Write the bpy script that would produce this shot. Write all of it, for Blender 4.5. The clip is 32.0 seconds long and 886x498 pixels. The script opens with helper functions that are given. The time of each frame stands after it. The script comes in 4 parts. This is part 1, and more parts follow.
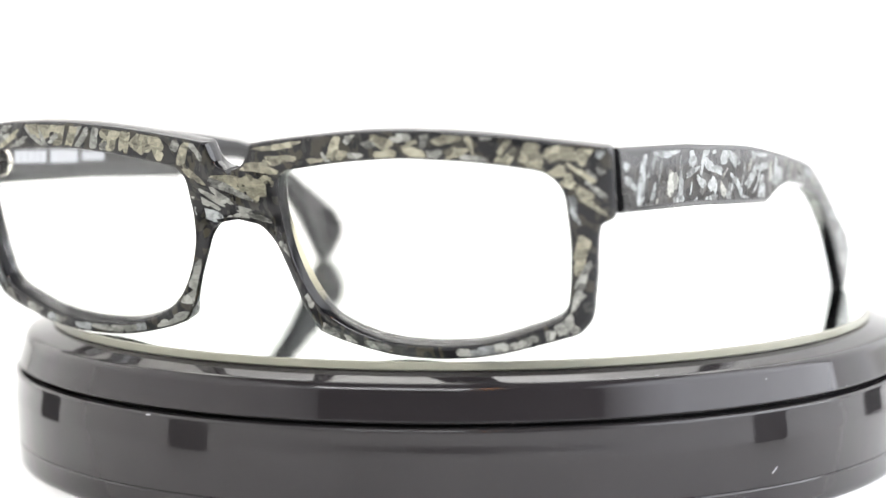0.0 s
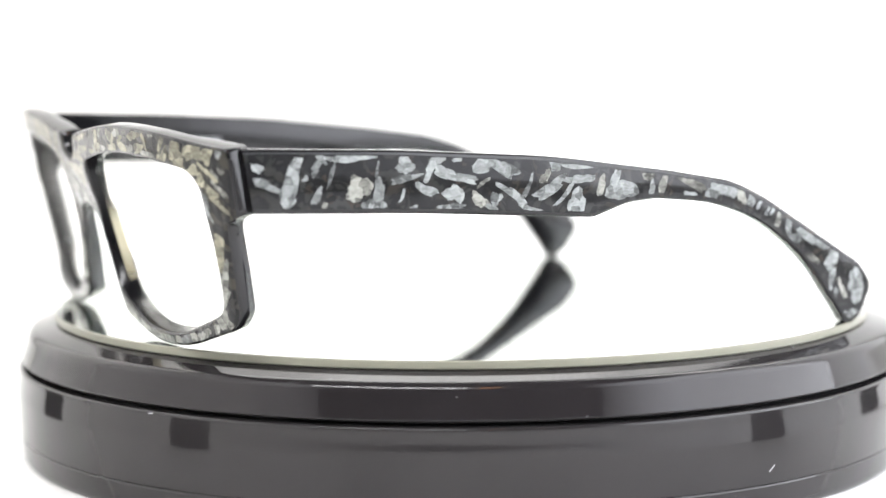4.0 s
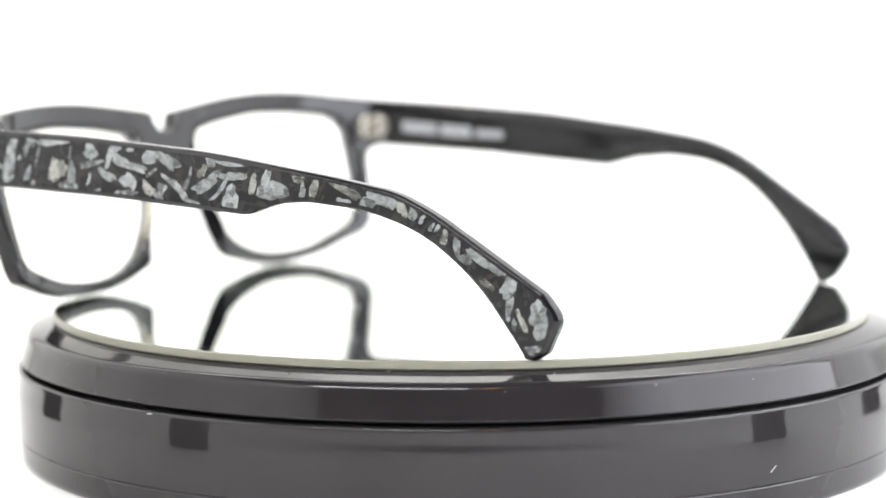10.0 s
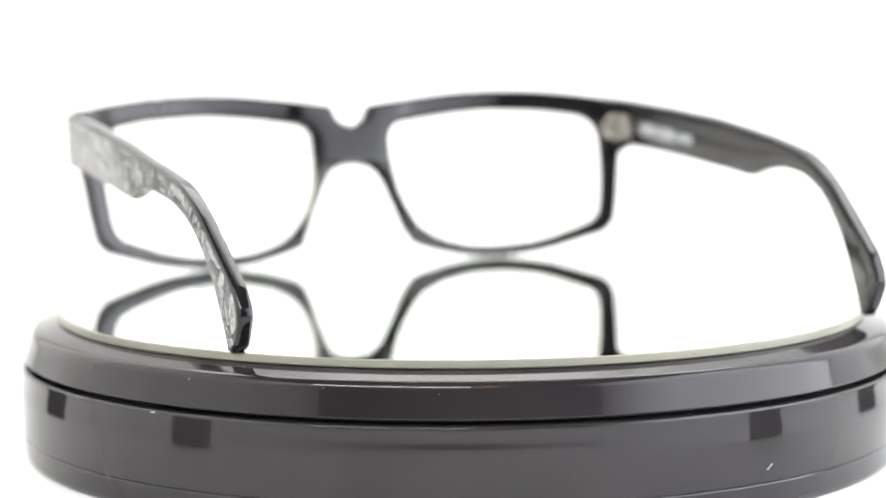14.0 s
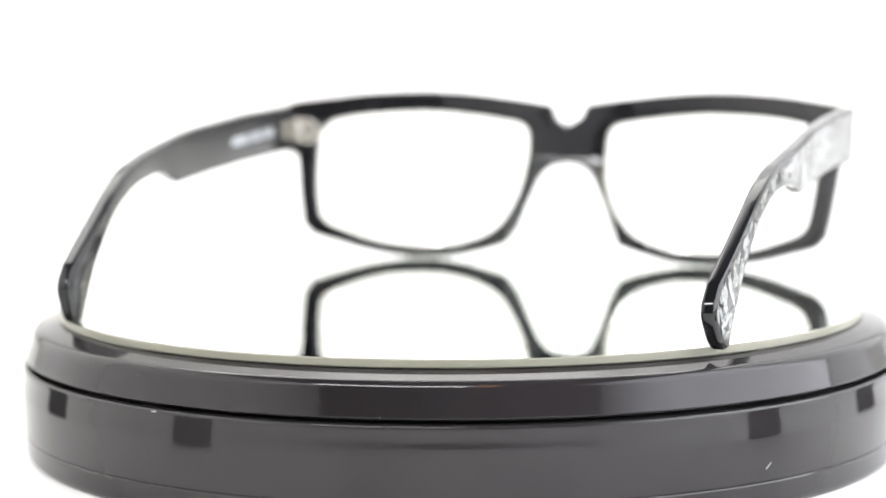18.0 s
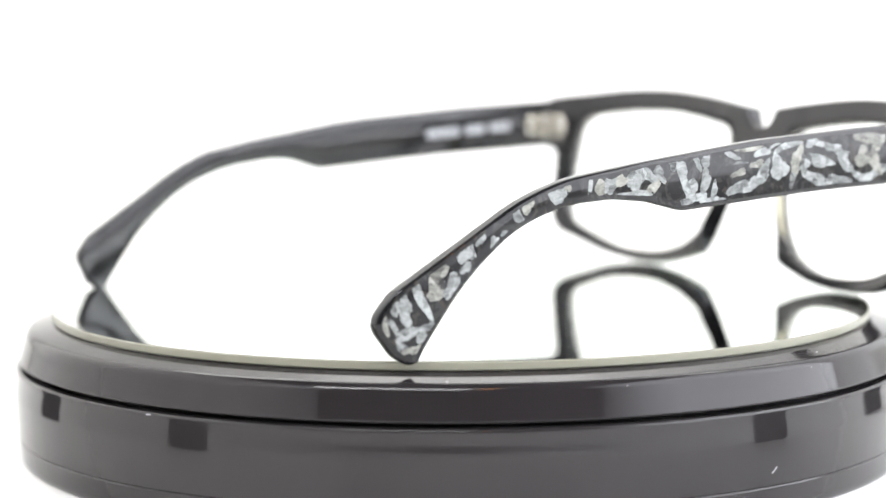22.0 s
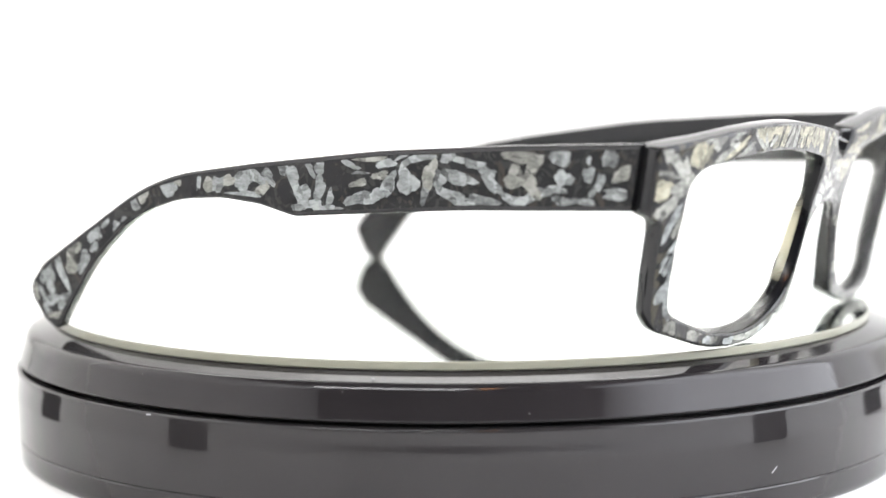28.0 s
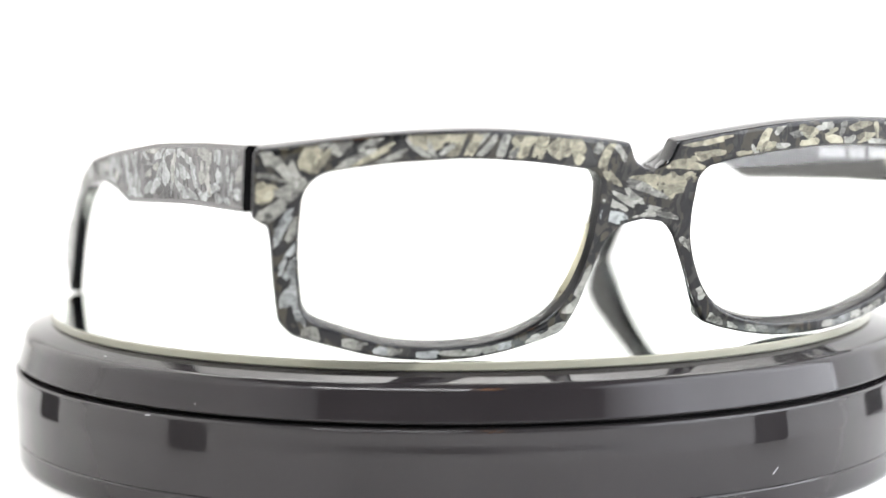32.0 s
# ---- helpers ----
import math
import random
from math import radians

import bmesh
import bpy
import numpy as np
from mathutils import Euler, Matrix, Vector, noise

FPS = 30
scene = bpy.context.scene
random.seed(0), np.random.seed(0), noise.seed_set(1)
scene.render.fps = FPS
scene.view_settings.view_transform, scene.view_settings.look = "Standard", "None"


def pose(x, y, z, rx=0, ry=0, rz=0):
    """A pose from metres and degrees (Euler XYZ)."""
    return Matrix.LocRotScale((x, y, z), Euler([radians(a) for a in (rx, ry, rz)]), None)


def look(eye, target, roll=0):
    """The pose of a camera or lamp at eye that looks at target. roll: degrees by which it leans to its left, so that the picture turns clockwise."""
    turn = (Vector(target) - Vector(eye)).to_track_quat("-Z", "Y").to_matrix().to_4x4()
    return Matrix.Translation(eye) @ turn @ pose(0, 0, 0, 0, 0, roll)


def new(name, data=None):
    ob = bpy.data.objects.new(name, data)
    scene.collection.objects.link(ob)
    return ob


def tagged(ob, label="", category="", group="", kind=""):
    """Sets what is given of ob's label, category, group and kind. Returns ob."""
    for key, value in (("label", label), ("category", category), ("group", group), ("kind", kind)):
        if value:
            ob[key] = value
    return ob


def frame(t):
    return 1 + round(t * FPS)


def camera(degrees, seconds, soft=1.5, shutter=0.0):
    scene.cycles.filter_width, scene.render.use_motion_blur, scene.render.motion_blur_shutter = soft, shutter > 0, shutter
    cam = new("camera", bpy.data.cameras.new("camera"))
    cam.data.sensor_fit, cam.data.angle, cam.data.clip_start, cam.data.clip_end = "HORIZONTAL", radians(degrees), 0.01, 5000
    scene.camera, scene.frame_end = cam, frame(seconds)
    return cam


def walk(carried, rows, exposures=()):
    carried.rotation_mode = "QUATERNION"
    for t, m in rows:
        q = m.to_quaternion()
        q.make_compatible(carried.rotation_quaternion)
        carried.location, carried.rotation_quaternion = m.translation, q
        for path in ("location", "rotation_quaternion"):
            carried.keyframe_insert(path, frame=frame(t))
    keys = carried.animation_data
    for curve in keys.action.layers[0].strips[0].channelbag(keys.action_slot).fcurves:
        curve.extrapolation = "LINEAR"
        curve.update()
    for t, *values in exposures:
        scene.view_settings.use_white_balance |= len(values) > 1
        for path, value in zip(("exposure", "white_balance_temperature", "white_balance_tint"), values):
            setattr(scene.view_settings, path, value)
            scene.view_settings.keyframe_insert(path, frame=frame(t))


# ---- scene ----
cam = camera(21.47, 32.0, soft=1.5)
cam.data.dof.use_dof = True
cam.data.dof.focus_distance = 0.424
cam.data.dof.aperture_fstop = 11.0
EYE = (0.0, -0.4888, 0.0627)
AIM = (-0.00332, -0.04131, 0.01518)
BACK = (Vector(EYE) - Vector(AIM)).normalized()
# the camera on its slider: seconds and millimetres drawn back
SLIDE = [(0.0, -1.8), (2.5, -3.0), (3.0, -0.3), (3.5, 2.0), (5.5, 0.0), (11.0, 0.0), (11.5, -1.5), (12.0, 0.0), (13.5, 0.0), (14.0, 4.6), (14.5, 8.6), (17.0, 9.0), (17.5, 6.6), (18.5, 6.0), (19.0, 0.5),
         (21.5, 0.5), (22.0, -1.6), (23.5, -1.6), (24.0, 0.5), (24.5, 0.5), (25.0, -1.3), (29.5, -1.4), (30.0, -2.4), (32.0, -2.8)]
walk(cam, [(t, look(Vector(EYE) + BACK * (d * 0.001), AIM, -0.37)) for t, d in SLIDE])

# ---- light ----
scene.view_settings.exposure = 0.0
world = bpy.data.worlds.new("studio")
scene.world = world
world.use_nodes = True
world.node_tree.nodes["Background"].inputs[0].default_value = (0.9, 0.95, 1.0, 1)
world.node_tree.nodes["Background"].inputs[1].default_value = 0.05


def area_lamp(name, eye, target, width, height, watts, colour):
    data = bpy.data.lights.new(name, "AREA")
    data.shape, data.size, data.size_y = "RECTANGLE", width, height
    data.energy, data.color = watts, colour
    ob = new(name, data)
    ob.matrix_world = look(eye, target)
    return ob


LAMPS = [
    # eye, target, width, height, watts, colour: daylight tubes behind the tent's sides and roof
    ((-0.462, 0.10, 0.35), (0, 0.10, 0.345), 1.00, 0.68, 0.44, (1.0, 0.90, 0.78)),
    ((0.462, -0.13, 0.35), (0, -0.13, 0.345), 0.40, 0.68, 4.1, (0.89, 0.92, 1.0)),
    ((0.462, 0.33, 0.35), (0, 0.33, 0.345), 0.50, 0.68, 1.0, (0.87, 0.91, 1.0)),
    ((0.0, 0.455, 0.705), (0, 0.45, 0.0), 0.88, 0.42, 4.3, (1.0, 0.99, 0.97)),
]
# the tube's glow dies away towards the open front of the tent
for k, watts in enumerate((0.66, 0.54, 0.42, 0.29, 0.17, 0.08)):
    LAMPS.append(((0.462, -0.36 - 0.06 * k, 0.35), (0, -0.36 - 0.06 * k, 0.345), 0.06, 0.68, watts, (0.88, 0.91, 1.0)))
for row in LAMPS:
    area_lamp("tent_light", *row)
area_lamp("front_tube_light", (-0.205, -0.50, 0.62), (-0.095, -0.02, 0.0), 0.47, 0.09, 4.1, (0.97, 0.98, 1.0))
area_lamp("warm_bulb_light", (0.078, -0.50, 0.62), (0, -0.02, 0.0), 0.05, 0.05, 0.25, (1.0, 0.45, 0.2))

# ---- materials ----


class Nodes:
    """A short way to write node trees."""

    def __init__(self, name):
        self.m = bpy.data.materials.new(name)
        self.m.use_nodes = True
        self.t = self.m.node_tree
        self.b = self.t.nodes["Principled BSDF"]

    def put(self, socket, value):
        if isinstance(value, bpy.types.NodeSocket):
            self.t.links.new(value, socket)
        else:
            socket.default_value = value

    def fresh(self, kind, props):
        n = self.t.nodes.new(kind)
        for key, value in props:
            if key == "operation":
                n.operation = value
            elif key == "feature":
                n.feature = value
            elif key == "data_type":
                n.data_type = value
        return n

    def node(self, kind, out=0, props=(), **ins):
        n = self.fresh(kind, props)
        for key, value in ins.items():
            self.put(n.inputs[key.replace("_", " ")], value)
        return n.outputs[out]

    def at(self, kind, values, props=(), out=0):
        n = self.fresh(kind, props)
        for i, value in values.items():
            self.put(n.inputs[i], value)
        return n.outputs[out]

    def math(self, op, a, b=0.0, c=0.0):
        return self.at("ShaderNodeMath", {0: a, 1: b, 2: c}, (("operation", op),))

    def mix(self, f, a, b):
        return self.at("ShaderNodeMix", {0: f, 6: a, 7: b}, (("data_type", "RGBA"),), 2)

    def ramp(self, f, lo, hi):
        return self.node("ShaderNodeMapRange", Value=f, From_Min=lo, From_Max=hi)

    def coords(self):
        return self.node("ShaderNodeTexCoord", 3)

    def noise(self, scale, detail=3.0, vec=None, rough=0.5, out=0):
        ins = dict(Scale=scale, Detail=detail, Roughness=rough)
        if vec is not None:
            ins["Vector"] = vec
        return self.node("ShaderNodeTexNoise", out, **ins)

    def bump(self, height, strength, distance):
        self.put(self.b.inputs["Normal"], self.node("ShaderNodeBump", Height=height, Strength=strength, Distance=distance))

    def set(self, **ins):
        for key, value in ins.items():
            self.put(self.b.inputs[key.replace("_", " ")], value)
        return self


def rgb(r, g, b):
    return (r, g, b, 1.0)


def plastic(name, colour, rough, dust=0.03, scale=400.0, specks=0.0, level=0.5):
    n = Nodes(name)
    v = n.coords()
    fine = n.noise(scale, 4.0, v)
    broad = n.noise(scale / 12, 3.0, v)
    base = n.mix(n.ramp(broad, 0.3, 0.8), rgb(*colour), rgb(*[c * 1.35 + 0.004 for c in colour]))
    if specks:
        # dust and fine scratches with places of their own
        spot = n.node("ShaderNodeTexVoronoi", 0, (), Vector=n.at("ShaderNodeVectorMath", {0: v, 1: (1.0, 1.0, 2.2)}, (("operation", "MULTIPLY"),)), Scale=specks)
        hue = n.node("ShaderNodeTexVoronoi", 1, (), Vector=v, Scale=specks)
        lone = n.math("GREATER_THAN", n.at("ShaderNodeSeparateColor", {0: hue}), 0.72)
        spot = n.math("MULTIPLY", n.math("LESS_THAN", n.math("ADD", spot, n.math("MULTIPLY", fine, 0.10)), 0.088), lone)
        base = n.mix(n.math("MULTIPLY", spot, 0.7), base, rgb(0.42, 0.42, 0.43))
    n.set(Base_Color=base, Specular_IOR_Level=level)
    n.set(Roughness=n.math("ADD", n.math("MULTIPLY", n.math("MULTIPLY", fine, broad), dust * 4), rough), IOR=1.49)
    n.bump(fine, 0.03, 0.0001)
    return n.m


def shell_acetate(name, size, stretch, bands, cut, crumb, shard, joints, cool, warm, warmth, shift):
    """Pearl flakes set in black acetate under a clear polished face."""
    n = Nodes(name)

    def vmath(op, a, b):
        return n.at("ShaderNodeVectorMath", {0: a, (3 if op == "SCALE" else 1): b}, (("operation", op),))

    def centred(scale, detail, vec):
        return vmath("SUBTRACT", n.noise(scale, detail, vec, out=1), (0.5, 0.5, 0.5))

    def cells(vec, width):
        """Cell place, three random picks and the distance to the joint."""
        hue = n.node("ShaderNodeTexVoronoi", 1, (), Vector=vec, Scale=1 / width)
        place = n.node("ShaderNodeTexVoronoi", 2, (), Vector=vec, Scale=1 / width)
        edge = n.node("ShaderNodeTexVoronoi", 0, (("feature", "DISTANCE_TO_EDGE"),), Vector=vec, Scale=1 / width)
        return place, hue, [n.at("ShaderNodeSeparateColor", {0: hue}, (), k) for k in range(3)], edge

    v = vmath("MULTIPLY", vmath("ADD", n.coords(), shift), stretch)
    w = vmath("ADD", v, vmath("SCALE", centred(0.55 / size, 1.0, v), size * 1.1))
    w = vmath("ADD", w, vmath("SCALE", centred(3.2 / size, 2.0, w), size * 0.12))
    # broken edges: the winding bands step from shard to shard
    bit, _, _, _ = cells(w, size * 0.24)
    stepped = vmath("ADD", vmath("SCALE", w, 1 - shard), vmath("SCALE", bit, shard))
    field = n.noise(0.55 / size, 0.6, stepped)
    wave = n.math("SINE", n.math("MULTIPLY", field, bands))
    drift = n.math("MULTIPLY", n.math("SUBTRACT", n.noise(0.42 / size, 1.0, v), 0.5), 2.0)
    level = n.math("ADD", wave, drift)
    ribbon = n.ramp(level, cut, cut + 0.16)
    place, hue, picks, joint = cells(w, size * 0.62)
    whole = n.math("GREATER_THAN", picks[0], joints * 0.25)
    split = n.math("MAXIMUM", n.ramp(joint, 0.035, 0.06), n.math("GREATER_THAN", picks[1], joints))
    ribbon = n.math("MULTIPLY", ribbon, n.math("MULTIPLY", whole, split))
    # small flakes loose in the black
    _, _, bits, gap = cells(w, size * 0.30)
    loose = n.math("MULTIPLY", n.math("GREATER_THAN", bits[0], 1 - crumb), n.ramp(gap, 0.10, 0.14))
    loose = n.math("MULTIPLY", loose, n.math("LESS_THAN", level, cut - 0.30))
    flake = n.math("MAXIMUM", ribbon, loose)
    fibre = n.noise(1.9 / size, 6.0, vmath("MULTIPLY", w, (1.0, 1.8, 0.8)), 0.66)
    broad = n.noise(0.9 / size, 1.0, w)
    tone = n.math("ADD", n.math("MULTIPLY", picks[1], 0.30), n.math("ADD", n.math("MULTIPLY", fibre, 1.0), n.math("MULTIPLY", broad, 0.35)))
    pearl = n.mix(n.ramp(n.math("ADD", picks[2], warmth), 0.66, 1.04), rgb(*cool), rgb(*warm))
    pearl = n.mix(n.ramp(tone, 0.44, 1.12), rgb(0.018, 0.018, 0.017), pearl)
    base = n.mix(flake, rgb(0.006, 0.006, 0.007), pearl)
    n.set(Base_Color=base, Roughness=0.34, Specular_IOR_Level=0.08, Metallic=n.math("MULTIPLY", flake, 0.12))
    # each flake lies a little askew
    lean = n.at("ShaderNodeVectorMath", {0: vmath("SUBTRACT", w, place), 1: vmath("SUBTRACT", hue, (0.5, 0.5, 0.5))}, (("operation", "DOT_PRODUCT"),), 1)
    n.bump(n.math("MULTIPLY", lean, 0.5), 1.0, 1.0)
    n.set(Coat_Weight=1.0, Coat_Roughness=0.03, Coat_IOR=1.38)
    return n.m


COOL, WARM = (0.024, 0.025, 0.024), (0.036, 0.027, 0.021)
DIM_COOL, DIM_WARM = (0.026, 0.027, 0.026), (0.038, 0.030, 0.023)
PEARL_TEMPLE = shell_acetate("pearl_acetate_temple", 0.0050, (0.95, 0.95, 1.0), 32.0, 0.62, 0.30, 0.40, 0.07, COOL, WARM, 0.12, (0.0, 0.004, 0.0))
PEARL_DENSE = shell_acetate("pearl_acetate_dense", 0.0046, (0.9, 1.0, 0.9), 46.0, 0.62, 0.30, 0.34, 0.05, DIM_COOL, DIM_WARM, 0.22, (0.031, 0.017, 0.0))
PEARL_FRONT = shell_acetate("pearl_acetate_front", 0.0055, (1.1, 0.9, 0.75), 46.0, 0.35, 0.30, 0.40, 0.12, (0.034, 0.035, 0.031), (0.050, 0.045, 0.029), 0.43, (0.011, 0.0, 0.007))


def flake_pearl(name, colour):
    """One loose flake: fibrous shell in broken layers under the polished face."""
    n = Nodes(name)
    pick = n.node("ShaderNodeObjectInfo", 5)
    v = n.at("ShaderNodeVectorMath", {0: n.coords(), 1: n.at("ShaderNodeCombineXYZ", {0: pick, 1: n.math("MULTIPLY", pick, 3.7), 2: 0.0})}, (("operation", "ADD"),))
    w = n.at("ShaderNodeVectorMath", {0: v, 1: n.at("ShaderNodeVectorMath", {0: n.noise(420, 2.0, v, out=1), 3: 0.0016}, (("operation", "SCALE"),))}, (("operation", "ADD"),))
    layer = n.at("ShaderNodeSeparateColor", {0: n.node("ShaderNodeTexVoronoi", 1, (), Vector=w, Scale=560.0)})
    fibre = n.noise(900, 5.0, w, 0.65)
    streak = n.noise(700, 4.0, n.at("ShaderNodeVectorMath", {0: w, 1: (0.6, 0.55, 3.2)}, (("operation", "MULTIPLY"),)), 0.6)
    tone = n.math("ADD", n.math("MULTIPLY", layer, 0.46), n.math("ADD", n.math("MULTIPLY", n.math("ADD", fibre, streak), 0.72), n.math("MULTIPLY", pick, 0.26)))
    base = n.mix(n.ramp(tone, 0.74, 1.46), rgb(*[c * 0.22 for c in colour]), rgb(*[min(0.8, c * 1.5) for c in colour]))
    n.set(Base_Color=base, Roughness=0.36, Specular_IOR_Level=0.08, Metallic=0.1)
    n.bump(n.math("ADD", layer, n.math("MULTIPLY", fibre, 0.4)), 0.25, 0.0002)
    n.set(Coat_Weight=1.0, Coat_Roughness=0.03, Coat_IOR=1.38)
    return n.m


FLAKES = [flake_pearl("blue_grey_pearl", (0.264, 0.279, 0.276)), flake_pearl("grey_pearl", (0.264, 0.266, 0.240)), flake_pearl("cream_pearl", (0.272, 0.258, 0.192))]
MATT = plastic("tumbled_black_acetate", (0.006, 0.006, 0.007), 0.16, 0.05, 900.0, 0.0, 0.3)
ACETATE = plastic("black_acetate", (0.008, 0.008, 0.009), 0.035, 0.015, 900.0, 0.0, 0.5)
PLATTER = plastic("dark_gloss_plastic", (0.019, 0.017, 0.018), 0.05, 0.02, 300.0, 230.0, 0.36)
BASE = plastic("dark_base_plastic", (0.023, 0.0213, 0.022), 0.03, 0.035, 260.0, 0.0, 0.42)
GROOVE = plastic("black_rubber_and_gap_shade", (0.006, 0.006, 0.006), 0.5)
DARK = plastic("matt_black_metal", (0.012, 0.012, 0.013), 0.45, 0.03, 60.0)


def metal(name, colour, rough, patchy=0.2):
    n = Nodes(name)
    n.set(Base_Color=rgb(*colour), Metallic=1.0, Roughness=n.math("ADD", n.math("MULTIPLY", n.noise(900, 3.0, n.coords()), patchy), rough))
    return n.m


STEEL = metal("hinge_metal", (0.62, 0.59, 0.53), 0.15)
SILVER = metal("mirror_silver", (0.93, 0.95, 0.92), 0.0, 0.0)


def clear(name, colour, ior, rough=0.0):
    n = Nodes(name)
    n.set(Base_Color=rgb(*colour), Transmission_Weight=1.0, IOR=ior, Roughness=rough)
    return n.m


GLASS = clear("green_tinted_glass", (0.955, 0.985, 0.955), 1.5)


def thin_lens():
    """A thin clear lens: it lets light straight through and mirrors a little."""
    n = Nodes("clear_demo_lens")
    n.t.nodes.remove(n.b)
    through_it = n.node("ShaderNodeBsdfTransparent", Color=rgb(0.99, 0.99, 0.98))
    gloss = n.node("ShaderNodeBsdfGlossy", Color=rgb(1, 1, 1), Roughness=0.02)
    both = n.at("ShaderNodeMixShader", {0: 0.03, 1: through_it, 2: gloss})
    n.t.links.new(both, n.t.nodes["Material Output"].inputs["Surface"])
    return n.m


LENS = thin_lens()


def painted(name, colour, rough, scale, amount=0.12):
    n = Nodes(name)
    v = n.coords()
    big, small = n.noise(scale, 3.0, v), n.noise(scale * 22, 4.0, v)
    n.set(Base_Color=n.mix(n.math("MULTIPLY", big, amount * 2), rgb(*colour), rgb(*[c * 0.8 for c in colour])), Roughness=rough)
    n.bump(small, 0.05, 0.0006)
    return n.m


PAPER = painted("white_backdrop_paper", (0.88, 0.875, 0.86), 0.75, 3.0, 0.03)
WALL = painted("grey_wall_paint", (0.22, 0.22, 0.225), 0.8, 2.0)
FLOOR = painted("dark_floor", (0.10, 0.095, 0.09), 0.6, 4.0)
WOOD = painted("grey_table_laminate", (0.30, 0.29, 0.28), 0.45, 9.0)
PALE = plastic("scratched_plastic", (0.30, 0.30, 0.31), 0.5)
PRINT = plastic("white_print", (0.42, 0.43, 0.45), 0.5)
# beige painted for the white background seen in the clear glass edge
EDGE_REFLECTION = painted("glass_edge_reflection", (0.30, 0.297, 0.232), 0.3, 30.0, 0.25)


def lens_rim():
    """Clear lens bevel; refracted cream is painted beside the nose, fading along the rim."""
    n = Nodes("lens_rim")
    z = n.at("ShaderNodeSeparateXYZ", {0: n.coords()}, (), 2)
    cream_fade = n.math("MULTIPLY", n.ramp(z, 0.007, 0.016), n.node("ShaderNodeMapRange", Value=z, From_Min=0.0255, From_Max=0.0205))
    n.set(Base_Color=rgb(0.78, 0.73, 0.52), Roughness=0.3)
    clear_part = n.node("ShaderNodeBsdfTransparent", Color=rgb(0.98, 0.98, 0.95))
    both = n.at("ShaderNodeMixShader", {0: n.math("MULTIPLY", cream_fade, 0.7), 1: clear_part, 2: n.b.outputs[0]})
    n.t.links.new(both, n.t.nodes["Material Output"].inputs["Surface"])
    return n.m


EDGE = lens_rim()

# ---- mesh helpers ----


def mesh_of(name, verts, faces, materials, which=None, smooth=True, sharp=40):
    me = bpy.data.meshes.new(name)
    me.from_pydata([tuple(v) for v in verts], [], faces)
    for m in materials:
        me.materials.append(m)
    if which is not None:
        for poly, k in zip(me.polygons, which):
            poly.material_index = k
    bm = bmesh.new()
    bm.from_mesh(me)
    bmesh.ops.remove_doubles(bm, verts=bm.verts, dist=1e-6)
    bmesh.ops.dissolve_degenerate(bm, edges=bm.edges, dist=1e-7)
    bmesh.ops.recalc_face_normals(bm, faces=bm.faces)
    for f in bm.faces:
        f.smooth = smooth
    for e in bm.edges:
        e.smooth = len(e.link_faces) < 2 or e.calc_face_angle(0) < radians(sharp)
    bm.to_mesh(me)
    bm.free()
    return me


def thing(name, label, category, kind="", group=""):
    return tagged(new(name), label, category, group, kind)


def part(name, me, parent, label="", m=None):
    ob = new(name, me)
    ob.parent = parent
    if m is not None:
        ob.matrix_basis = m
    return tagged(ob, label)


def lathe(name, profile, material, steps=192, closed=True, sharp=25):
    """A solid turned about z from rows of (radius, height)."""
    verts, faces = [], []
    k = len(profile)
    for i in range(steps):
        a = 2 * math.pi * i / steps
        for r, z in profile:
            verts.append((r * math.sin(a), -r * math.cos(a), z))
    for i in range(steps):
        j = (i + 1) % steps
        for q in range(k if closed else k - 1):
            w = (q + 1) % k
            faces.append((i * k + q, j * k + q, j * k + w, i * k + w))
    return mesh_of(name, verts, faces, [material], sharp=sharp)


def arc(cx, cz, r, a0, a1, n=6):
    return [(cx + r * math.cos(radians(a0 + (a1 - a0) * i / n)), cz + r * math.sin(radians(a0 + (a1 - a0) * i / n))) for i in range(n + 1)]


def box(name, sx, sy, sz, material, bevel=0.0, z0=0.0):
    bm = bmesh.new()
    bmesh.ops.create_cube(bm, size=1.0)
    for v in bm.verts:
        v.co = Vector((v.co.x * sx, v.co.y * sy, (v.co.z + 0.5) * sz + z0))
    if bevel:
        bmesh.ops.bevel(bm, geom=bm.edges[:], offset=bevel, segments=3, affect="EDGES")
    me = bpy.data.meshes.new(name)
    bm.to_mesh(me)
    bm.free()
    me.materials.append(material)
    return me


def fillet(corners, step=0.35, closed=False):
    """A polyline with rounded corners from rows of (a, b, radius)."""
    out, n = [], len(corners)
    for i, (x, z, r) in enumerate(corners):
        p = Vector((x, z))
        if not closed and i in (0, n - 1) or r <= 0:
            out.append(p)
            continue
        a, b = Vector(corners[i - 1][:2]), Vector(corners[(i + 1) % n][:2])
        u, w = (a - p), (b - p)
        la, lb = u.length, w.length
        u, w = u / la, w / lb
        turn = math.acos(max(-1, min(1, u.dot(w))))
        cut = min(r / math.tan(turn / 2), 0.49 * la, 0.49 * lb)
        rad = cut * math.tan(turn / 2)
        mid = p + (u + w).normalized() * (rad / math.sin(turn / 2))
        s, e = p + u * cut - mid, p + w * cut - mid
        sweep = math.atan2(s.x * e.y - s.y * e.x, s.dot(e))
        k = max(2, int(abs(sweep) * rad / step), int(abs(sweep) / 0.25))
        for j in range(k + 1):
            q = sweep * j / k
            out.append(mid + Vector((s.x * math.cos(q) - s.y * math.sin(q), s.x * math.sin(q) + s.y * math.cos(q))))
    return out


